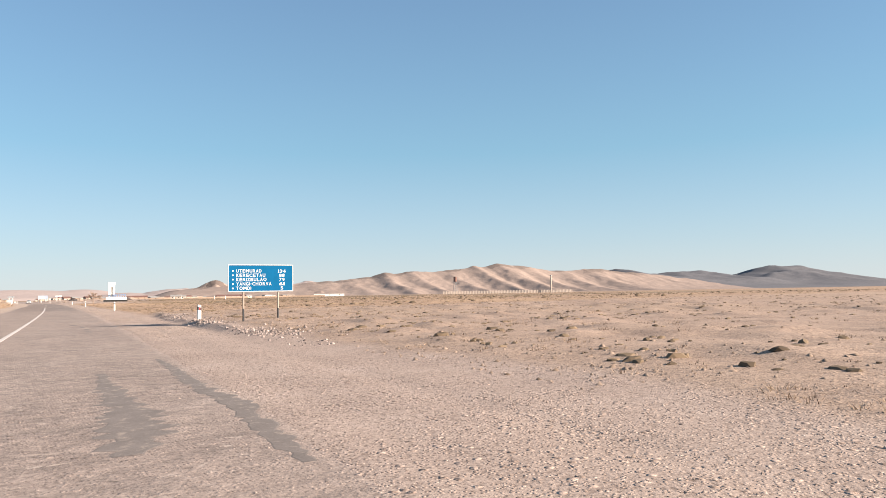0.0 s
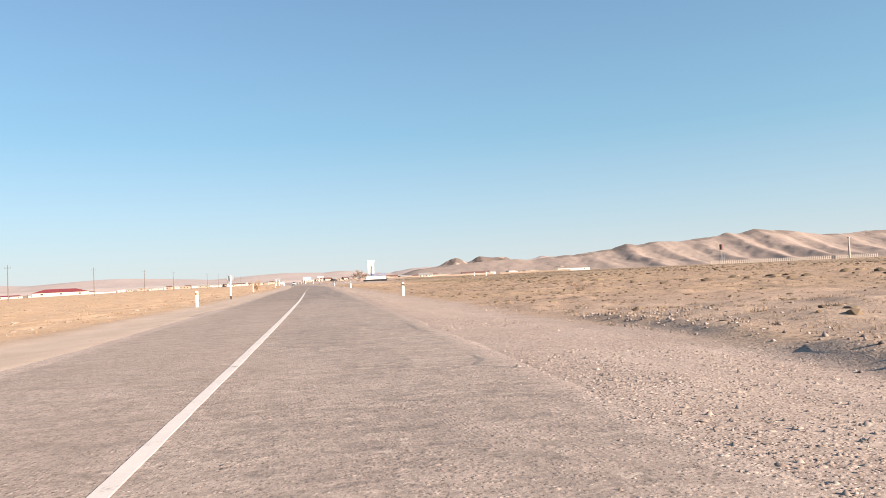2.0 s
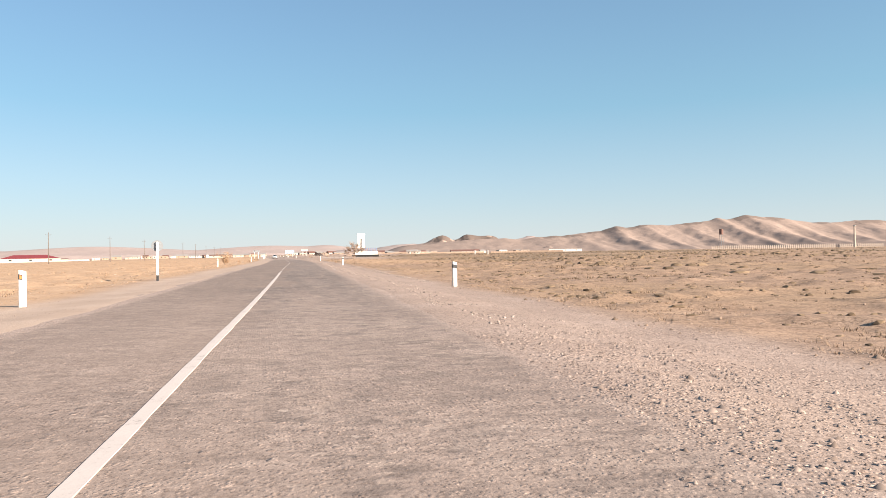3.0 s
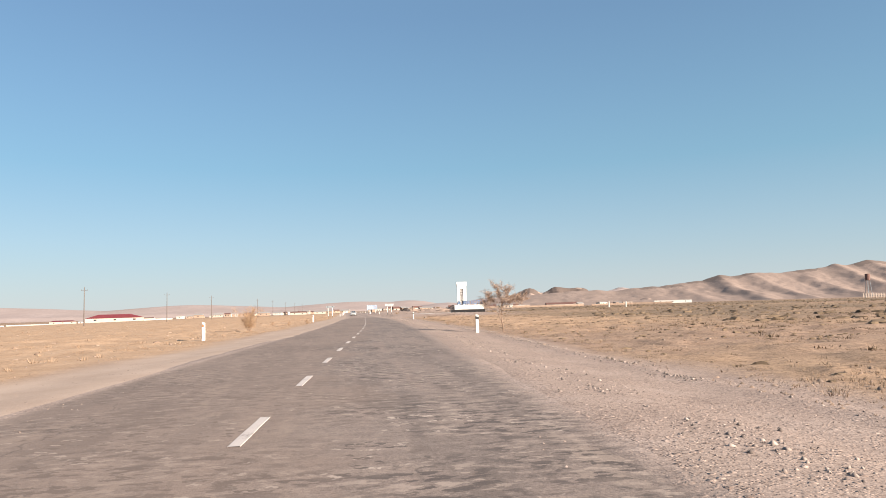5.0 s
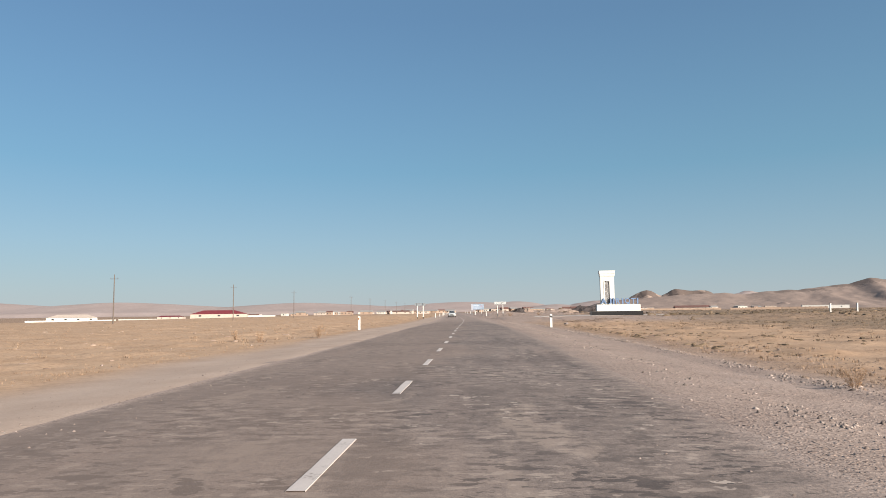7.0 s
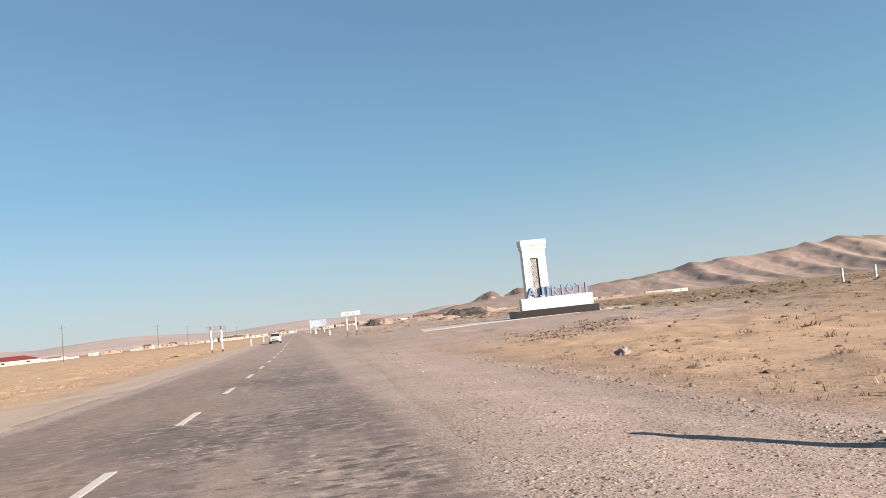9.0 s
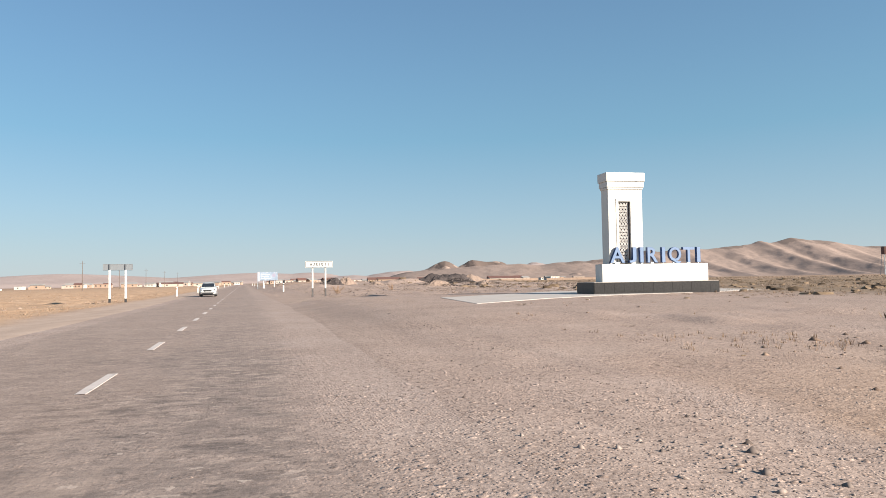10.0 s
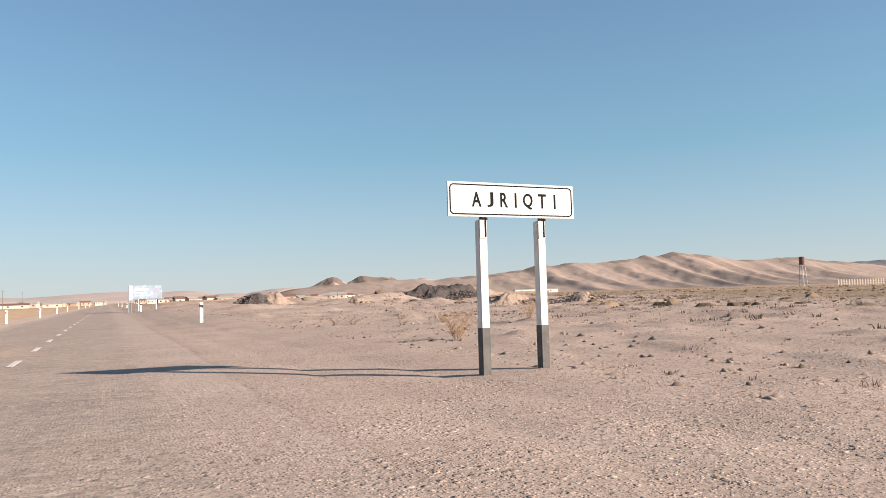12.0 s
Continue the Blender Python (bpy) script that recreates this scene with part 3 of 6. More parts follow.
def grid_mesh(name, X, Y, Z, mat, shade=True):
    ny, nx = X.shape
    idx = np.arange(ny * nx).reshape(ny, nx)
    f = np.stack([idx[:-1, :-1], idx[:-1, 1:], idx[1:, 1:], idx[1:, :-1]], -1).reshape(-1, 4)
    mesh = bpy.data.meshes.new(name)
    mesh.vertices.add(ny * nx)
    mesh.vertices.foreach_set("co", np.stack([X, Y, Z], -1).astype(np.float32).ravel())
    mesh.loops.add(f.size)
    mesh.loops.foreach_set("vertex_index", f.astype(np.int32).ravel())
    mesh.polygons.add(len(f))
    mesh.polygons.foreach_set("loop_start", (np.arange(len(f)) * 4).astype(np.int32))
    mesh.polygons.foreach_set("use_smooth", [shade] * len(f))
    mesh.update(calc_edges=True)
    mesh.validate()
    return link(name, mesh, mat)


def text_mesh(body, size, depth, spacing=1.0, bevel=0.0, heavy=0.0):
    c = bpy.data.curves.new("lettering", "FONT")
    c.body, c.size, c.extrude = body, size, depth / 2
    c.space_character = spacing
    c.align_x = "LEFT"
    c.bevel_depth = bevel
    c.resolution_u = 3
    c.offset = heavy
    tmp = new("tmp", c)
    mesh = bpy.data.meshes.new_from_object(tmp.evaluated_get(bpy.context.evaluated_depsgraph_get()))
    bpy.data.objects.remove(tmp)
    bpy.data.curves.remove(c)
    return mesh


def letters(name, body, parent, mat, x, y, z, height, depth=0.004, width=None, spacing=1.0, label="", heavy=0.018):
    """Raised writing that faces -y, its left lower corner at x, z, stretched to the width where given."""
    mesh = text_mesh(body, 1.0, depth, spacing, 0.0, heavy)
    co = np.empty(len(mesh.vertices) * 3)
    mesh.vertices.foreach_get("co", co)
    co = co.reshape(-1, 3)
    lo, hi = co.min(0), co.max(0)
    s = height / (hi[1] - lo[1]) if body not in ("-",) else height
    sx = s if width is None else width / (hi[0] - lo[0])
    out = np.stack([x + (co[:, 0] - lo[0]) * sx, y + (co[:, 2] - lo[2]) * -1.0, z + (co[:, 1] - lo[1]) * s], -1)
    mesh.vertices.foreach_set("co", out.ravel())
    mesh.update()
    return link(name, mesh, mat, parent, label)


def spell(name, word, parent, mat, x, y, z, height, width, label):
    """A word, each character a part of its own, spread over the width."""
    gap = 0.13
    rel = [{"I": 0.14, "-": 0.3, "1": 0.2, "M": 0.78, "W": 0.9, "O": 0.74, "Q": 0.74, "C": 0.64}.get(ch, 0.58) for ch in word]
    k = width / (sum(rel) + gap * (len(word) - 1))
    for ch, w in zip(word, rel):
        if ch == "-":
            bm = bmesh.new()
            box(bm, x, x + w * k, y - 0.003, y, z + height * 0.42, z + height * 0.56)
            part(name, bm, mat, parent, label)
        else:
            letters(name, ch, parent, mat, x, y, z, height, 0.003, w * k, label=label)
        x += (w + gap) * k


# ---------------------------------------------------------------- land and road
def steps(a, b, fine, far, grow):
    """Coordinates: even between a and b, then wider and wider out to far on both sides."""
    mid = list(np.arange(a, b + fine, fine))
    s, up = fine, [mid[-1]]
    while up[-1] < far[1]:
        s *= grow
        up.append(up[-1] + s)
    s, dn = fine, [mid[0]]
    while dn[-1] > far[0]:
        s *= grow
        dn.append(dn[-1] - s)
    return np.array(dn[:0:-1] + mid + up[1:])


xs = steps(-14, 44, 0.28, (-4700, 4700), 1.07)
ys = steps(-160, 300, 0.5, (-600, 4800), 1.05)
GX, GY = np.meshgrid(xs, ys)
GX = GX + centre(GY) * np.exp(-(GX / 90) ** 2)
GZ = ground_z(GX, GY)
ground = grid_mesh("ground", GX, GY, GZ, LAND)
tagged(ground, "dry sandy steppe with scrub and gravel verges", "ground", kind="structure")
gd = GX - centre(GY)
wob = (fbm(GX * 0.25, GY * 0.12, 3, 41) - 0.5) * 3.2
lot = smooth(112, 128, GY) * smooth(350, 280, GY)
sandy = np.where(gd < 0, smooth(8.6, 6.6, -gd + wob * 0.5), np.maximum(smooth(10.2, 8.0, gd + wob), lot * smooth(40 + 0.35 * np.clip(GY - 150, 0, 90), 26 + 0.3 * np.clip(GY - 150, 0, 90), gd + wob)))
sandy = np.maximum(sandy, 0.5 * smooth(-65, -95, GY) * smooth(8, 10, gd) * smooth(400, 100, gd))
grass = smooth(6.5, 9.0, -gd + wob) * (0.55 + 0.45 * smooth(260, 60, -gd)) * smooth(900, 300, GY)
grass = np.maximum(grass, 0.85 * smooth(9.5, 12.5, gd + wob) * smooth(46, 26, gd + 2 * wob) * smooth(10, 45, GY) * smooth(134, 118, GY))
grass = np.maximum(grass, smooth(0.55, 0.66, fbm(GX * 0.03 + 7, GY * 0.03, 3, 66)) * smooth(8, 12, gd) * smooth(160, 120, GY) * smooth(130, 60, gd) * 0.7)
olive = smooth(0.42, 0.58, fbm(GX * 0.012, GY * 0.02, 3, 77)) * smooth(16, 34, gd) * smooth(20, 50, GY) * smooth(700, 300, gd) * 0.9
olive = np.maximum(olive, 0.85 * smooth(22, 34, gd + 2 * wob) * smooth(130, 70, gd) * smooth(52, 70, GY) * smooth(130, 108, GY))
grass = grass * (1 - 0.8 * smooth(22, 34, gd + 2 * wob) * smooth(52, 70, GY))
col = np.stack([sandy, grass, olive, np.where(gd < 0, 0.25, 1.0)], -1).astype(np.float32)
ca = ground.data.color_attributes.new("zones", "FLOAT_COLOR", "POINT")
ca.data.foreach_set("color", col.ravel())

HALF = 4.6
ry = steps(-200, 230, 0.6, (-420, 2600), 1.04)
u = np.array([-1.0, -0.96, -0.9, -0.84, -0.78, -0.7, -0.62, -0.5, -0.25, 0, 0.25, 0.5, 0.62, 0.7, 0.78, 0.84, 0.9, 0.96, 1.0])
U, RY = np.meshgrid(u, ry)
RX = centre(RY) + U * HALF
RZ = 0.004 + 0.015 * (1 - U * U) + 0.012 * (fbm(RX * 0.5, RY * 0.5, 3, 8) - 0.5) * (1 - U ** 8) - 0.07 * smooth(0.97, 1.0, np.abs(U))
road = grid_mesh("road", RX, RY, RZ, ASPHALT)
tagged(road, "worn grey two-lane asphalt road with sandy edges", "road", kind="structure")
ea = road.data.attributes.new("edge", "FLOAT", "POINT")
dusty = np.maximum(0.78 * smooth(-15, -75, RY), 0.85 * smooth(80, 140, RY))
rim0 = 0.66 - 0.02 * smooth(-15, -75, RY) - 0.3 * smooth(85, 125, RY)
edge = np.where(U > 0, smooth(rim0, rim0 + 0.36 + 0.02 * smooth(85, 125, RY), U), smooth(0.75 - 0.07 * smooth(-15, -75, RY) - 0.16 * smooth(85, 125, RY), 0.94 - 0.07 * smooth(-15, -75, RY) - 0.16 * smooth(85, 125, RY), -U))
ea.data.foreach_set("value", np.maximum(edge, 0.74 * dusty).astype(np.float32).ravel())

road.data.attributes.new("lane", "FLOAT", "POINT").data.foreach_set("value", (U * 0.5 + 0.02).astype(np.float32).ravel())


def road_z(x, y):
    k = (x - float(centre(y))) / HALF
    return 0.004 + 0.015 * (1 - k * k) + 0.012 * (float(fbm(np.array([x * 0.5]), np.array([y * 0.5]), 3, 8)[0]) - 0.5) + 0.006


def stripe(name, y0, y1, width, parent, step=0.6):
    n = max(2, int((y1 - y0) / step) + 1)
    bm = bmesh.new()
    rows = []
    for y in np.linspace(y0, y1, n):
        c = float(centre(y))
        w = width / 2 * (0.92 + 0.16 * random.random())
        rows.append([bm.verts.new((c + s * w, y, road_z(c + s * w, y) + dz)) for s, dz in ((-1, -0.02), (-0.96, 0.002), (0.96, 0.002), (1, -0.02))])
    for a, b in zip(rows, rows[1:]):
        for k in range(3):
            bm.faces.new((a[k], a[k + 1], b[k + 1], b[k]))
    return part(name, bm, LINE, parent)


def patch(name, pts, seed):
    """A dark bitumen repair: widths along a line of points x, y, half width, with a ragged rim."""
    q = random.Random(seed)
    bm = bmesh.new()
    rows = []
    for (xa, ya, wa), (xb, yb, wb) in zip(pts, pts[1:]):
        n = max(2, int(math.hypot(xb - xa, yb - ya) / 0.12))
        for k in range(n):
            f = k / n
            x, y, w = xa + (xb - xa) * f, ya + (yb - ya) * f, wa + (wb - wa) * f
            l_, r_ = x - w * q.uniform(0.35, 1.4), x + w * q.uniform(0.35, 1.4)
            rows.append([bm.verts.new((X, y, road_z(X, y) + dz)) for X, dz in ((l_ - 0.07, -0.012), (l_, -0.004), (r_, -0.004), (r_ + 0.07, -0.012))])
    for a, c in zip(rows, rows[1:]):
        for k in range(3):
            bm.faces.new((a[k], a[k + 1], c[k + 1], c[k]))
    return part(name, bm, BITUMEN, road, "dark ragged bitumen repair")


patch("bitumen_repair", [(-9.52, -152.0, 0.06), (-9.4, -151.0, 0.12), (-9.24, -149.4, 0.12), (-9.07, -148.6, 0.16), (-9.13, -147.2, 0.13), (-9.04, -145.4, 0.13), (-8.82, -143.0, 0.1), (-8.7, -140.8, 0.03)], 3)
patch("bitumen_repair", [(-10.7, -150.9, 0.2), (-10.45, -149.7, 0.34), (-10.34, -148.8, 0.3), (-10.29, -145.9, 0.16), (-10.1, -143.4, 0.06)], 4)
# broken lip of the asphalt and small old repairs
for seed, pts in ((5, [(-5.1, -88.4, 0.01), (-5.22, -90.3, 0.05), (-5.3, -91.2, 0.03), (-5.15, -92.0, 0.01)]), (6, [(-5.6, -97.2, 0.02), (-5.66, -98.0, 0.05), (-5.95, -98.5, 0.03), (-5.4, -99.2, 0.03)]),
                  (7, [(-8.3, -118.6, 0.04), (-8.28, -119.5, 0.13), (-8.4, -120.4, 0.04)]), (8, [(-8.38, -122.0, 0.03), (-8.42, -122.7, 0.16), (-8.5, -123.6, 0.05)]),
                  (9, [(-8.5, -124.4, 0.03), (-8.57, -125.1, 0.14), (-8.6, -125.9, 0.04)]), (10, [(-8.4, -115.4, 0.03), (-8.44, -116.2, 0.15), (-8.4, -117.2, 0.05)])):
    patch("bitumen_repair", pts if pts[0][1] < pts[-1][1] else pts[::-1], seed)
stripe("solid_line", -220, -25.8, 0.15, road)
# far ends of the dashes: the gaps are not quite even
far_end = lambda k: float(np.interp(k, (-3, -2, 0, 4, 8, 12, 16, 20, 24, 27, 30, 35, 95), (-21.1, -15.2, -3.35, 19.45, 43.2, 66.3, 88.9, 113.2, 136.7, 154.0, 171.0, 199.7, 550.0)))
for k in range(-3, 58):
    y = far_end(k)
    stripe("painted_dash", y - 2.05, y, 0.14, road)
stripe("painted_line", 352, 900, 0.12, road, 6.0)

# ---------------------------------------------------------------- hills
def hills(name, x0, x1, y0, y1, nx, ny, peaks, mat, label, ridged=0.5, s=0, base=-2.0, cell=220.0):
    X, Y = np.meshgrid(np.linspace(x0, x1, nx), np.linspace(y0, y1, ny))
    H = np.zeros_like(X)
    for px, py, rx, ry_, h in peaks:
        q = ((X - px) / (1.55 * rx)) ** 2 + ((Y - py) / (1.55 * ry_)) ** 2
        H = np.maximum(H, h * (0.75 * np.exp(-1.5 * (q + 0.004) ** 0.62) + 0.3 * np.exp(-2.2 * q)))
    X2, Y2 = X + 40 * (fbm(X / cell, Y / cell, 3, s + 9) - 0.5), Y + 40 * (fbm(X / cell, Y / cell, 3, s + 19) - 0.5)
    r = 1 - np.abs(2 * fbm(X2 / cell, Y2 / cell, 5, s) - 1)
    r2 = 1 - np.abs(2 * fbm(X / cell * 3.1, Y / cell * 3.1, 4, s + 5) - 1)
    H = H * (1 - ridged + ridged * (1.35 * r ** 1.5 + 0.22 * r2 - 0.05))
    edge = np.minimum(np.minimum((X - x0) / (x1 - x0), (x1 - X) / (x1 - x0)), np.minimum((Y - y0) / (y1 - y0), (y1 - Y) / (y1 - y0)))
    Z = base + H * smooth(0, 0.09, edge) - 2.5 * smooth(0.05, 0, edge)
    ob = grid_mesh(name, X, Y, Z, mat)
    return tagged(ob, label, "hill", kind="structure")


def spurred_ridge(name, a, b, crest, spurs, front, back, mat, label, s=0, base=-2.0, ends=150, fine=1.0, bare=(0.3, 0.8)):
    """A bare range along the line a-b: crest heights by length along it, spurs running down to the plain."""
    ax, ay = a
    L = math.hypot(b[0] - ax, b[1] - ay)
    ex, ey = (b[0] - ax) / L, (b[1] - ay) / L
    S, T = np.meshgrid(np.linspace(-ends, L + ends, 420 if L > 500 else 300), np.linspace(-back, front, 210 if L > 500 else 150))
    X, Y = ax + ex * S + ey * T, ay + ey * S - ex * T
    Sw = S + 0.1 * T + 30 * fine * (fbm(S / (60 * fine), T / (80 * fine), 3, s + 3) - 0.5)
    h = np.interp(S + 0.12 * T, *zip(*crest)) - base
    h = h + 4.5 * fine * (fbm(S / (26 * fine), T / (90 * fine), 3, s + 8) - 0.5) * smooth(10, 40, h)
    sp = 0.28 * (1 - np.abs(2 * fbm(Sw / (70 * fine), T / (140 * fine), 3, s) - 1)) ** 1.3
    for c, w, k in spurs:
        sp = np.maximum(sp, k * np.exp(-np.abs((Sw - c) / w) ** 1.5))
    sp = np.clip(sp, 0, 1.15)
    W = np.where(T > 0, front, back) * (0.6 + 0.25 * sp)
    u_ = np.clip(np.abs(T + 7 * fine * (fbm(S / (40 * fine), S * 0, 2, s + 4) - 0.5)) / W, 0, 1.6)
    prof = 0.62 * np.exp(-2.6 * u_ ** 1.25) + 0.38 * np.clip(1 - u_, 0, 1) ** 1.1
    r2 = 1 - np.abs(2 * fbm(Sw / (24 * fine), T / (40 * fine), 4, s + 6) - 1)
    flank = smooth(0.05, 0.35, u_) * smooth(1.3, 0.7, u_)
    H = h * prof * (1 - flank * (0.07 - 0.11 * r2)) + 1.4 * fine * flank * (fbm(S / (9 * fine), T / (14 * fine), 3, s + 7) - 0.5)
    rim = smooth(0, 0.4 * ends, S + ends) * smooth(0, 0.4 * ends, L + ends - S) * smooth(0, 0.12 * front, front - T) * smooth(0, 0.12 * front, T + back)
    Z = base + H * rim - 2.5 * (1 - rim)
    ob = grid_mesh(name, X, Y, Z, mat)
    top = smooth(bare[0], 0.0, u_) * smooth(0.36 if fine < 1 else 0.5, 0.62, fbm(S / (45 * fine), T / (45 * fine), 3, s + 9)) * bare[1]
    ob.data.attributes.new("outcrop", "FLOAT", "POINT").data.foreach_set("value", top.astype(np.float32).ravel())
    return tagged(ob, label, "hill", kind="structure")


spurred_ridge("hill_ridge_1", (421, 1289), (1495, 1122),
              [(-229, 9.1), (-106, 20.2), (32, 28.9), (99, 26.6), (156, 30.2), (223, 35.7), (276, 40.2), (308, 51.3), (331, 48.5), (374, 55.0), (419, 53.0), (465, 56.6), (499, 59.5), (539, 67.3), (558, 64.1), (601, 73.1), (630, 70.4), (667, 67.8), (715, 58.8), (766, 54.4), (802, 53.6), (845, 56.2), (915, 58.8), (1003, 50.7), (1232, 29.4)],
              [(308, 23, 0.85), (378, 21, 0.7), (465, 25, 0.9), (539, 26, 1.0), (607, 30, 1.1), (678, 23, 0.8), (220, 23, 0.6), (766, 30, 0.9), (862, 30, 0.9)],
              400, 350, HILL, "bare brown eroded hills behind the steppe", 3, -2.0, 230, 1.32)
hills("hill_outlier", 455, 635, 1060, 1180, 60, 50, [(518, 1119, 27, 23, 10.5), (566, 1128, 30, 21, 8)], HILL, "small low brown hill before the range", 0.4, 51, cell=42)
spurred_ridge("hill_ridge_2", (361.7, 1622), (680, 1593),
              [(-65, 7), (0, 13), (20, 19), (41, 28), (58, 37), (70, 42.5), (82, 45), (92, 43), (104, 36), (113, 32), (124, 37), (137, 44.5), (147, 47), (158, 46), (170, 43.5), (182, 42.5), (199, 44), (213, 43), (224, 38), (236, 28), (252, 16), (284, 8), (347, 2)],
              [(82, 18, 1.0), (147, 20, 1.05), (204, 18, 0.9), (43, 14, 0.6), (119, 11, 0.5)], 190, 170, HILL_ROCK, "low rocky twin hills beyond the village", 14, -2.0, 80, 0.5, (0.7, 0.95))
# the two far ridges carry painted haze in their pale base colour
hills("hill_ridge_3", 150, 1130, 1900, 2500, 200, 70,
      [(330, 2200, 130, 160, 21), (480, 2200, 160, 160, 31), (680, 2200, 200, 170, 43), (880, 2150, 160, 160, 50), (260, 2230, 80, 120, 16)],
      HILL_FAR_HAZED, "long low pinkish ridge on the horizon, paled for haze", 0.35, 22, cell=200)
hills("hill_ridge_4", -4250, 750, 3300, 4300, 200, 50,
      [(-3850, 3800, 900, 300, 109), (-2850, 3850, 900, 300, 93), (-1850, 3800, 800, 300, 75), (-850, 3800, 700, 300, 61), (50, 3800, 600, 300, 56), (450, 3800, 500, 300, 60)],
      HILL_FAR_HAZED, "far plain rising to the horizon, haze put into its pale colour", 0.03, 33, cell=600)
hills("hill_ridge_5", 1210, 3400, 900, 2600, 150, 120,
      [(1840, 1550, 330, 300, 66), (2260, 1600, 320, 300, 78), (2680, 1500, 330, 300, 88), (1600, 1480, 230, 260, 60)],
      HILL_BLUE, "dark distant mountains behind the hills", 0.45, 45, cell=380)


# ---------------------------------------------------------------- road furniture
def delineator(m, reflector=None, group="road edge posts", label="white roadside marker post with a black slanted band"):
    t = thing("marker_post", m, label, "marker post", group)
    bm = bmesh.new()
    w, d = 0.085, 0.06
    prism(bm, [(-w, -0.25), (w, -0.25), (w, 0.965), (-w, 0.905 + 0.1)], -d, d)
    bmesh.ops.bevel(bm, geom=[e for e in bm.edges], offset=0.012, segments=2, affect="EDGES")
    part("post", bm, POST_WHITE, t)
    bm = bmesh.new()
    e = w if reflector is None or reflector is RED_REFLECTOR else 0.012
    prism(bm, [(-w - 0.003, 0.75), (e + 0.003, 0.75 - 0.04 * (e + w) / (2 * w)), (e + 0.003, 0.89 - 0.04 * (e + w) / (2 * w)), (-w - 0.003, 0.89)], -d - 0.003, d + 0.003)
    part("band", bm, BLACK, t, "black slanted band")
    if reflector is None:
        return t
    bm = bmesh.new()
    c = 0.0 if reflector is RED_REFLECTOR else -0.028
    prism(bm, [(c - 0.026, 0.765), (c + 0.026, 0.75), (c + 0.026, 0.845), (c - 0.026, 0.86)], -d - 0.008, -d + 0.004)
    bmesh.ops.bevel(bm, geom=[e for e in bm.edges], offset=0.002, segments=1, affect="EDGES")
    part("reflector", bm, reflector, t, "small bright reflector")
    return t


def stand(x, y, rz=0.0, lean=0.0, sink=0.0):
    return pose(x, y, gz(x, y) - sink, lean, 0, rz)


delineator(pose(-2.78, -119.5, -0.09, 0, 0, 4) @ Matrix.Scale(1.08, 4), RED_REFLECTOR, label="white roadside marker post with a red reflector")
first_right = delineator(stand(2.0, -49.0, 5, 0) @ Matrix.Scale(1.2, 4))
first_left = delineator(stand(-14.18, -57.0, 2, 0) @ Matrix.Scale(1.15, 4), AMBER_REFLECTOR, label="white roadside marker post with an amber reflector")
for x, y, rz, lean in ((4.6, 19.6, -4, -2), (7.4, 91.2, 2, 0), (7.4, 210.0, 0, 0), (6.6, 270.0, 3, 0), (6.5, 338.0, 0, 0), (6.7, 406, 0, 0), (6.6, 474, 0, 0)):
    copy_thing(first_right, stand(x, y, rz, lean))
for x, y, rz, lean in ((-12.83, 20.4, 8, 1), (-9.1, 87.9, 2, 0), (-5.7, 203.5, 0, 0), (-5.2, 236, 1, 0), (-4.7, 262.0, 0, 0), (-4.9, 296, 0, 0), (-4.9, 330.0, 0, 0), (-5.0, 398, 0, 0), (-4.9, 466, 0, 0), (-4.9, 534, 0, 0)):
    copy_thing(first_left, stand(x, y, rz, lean))


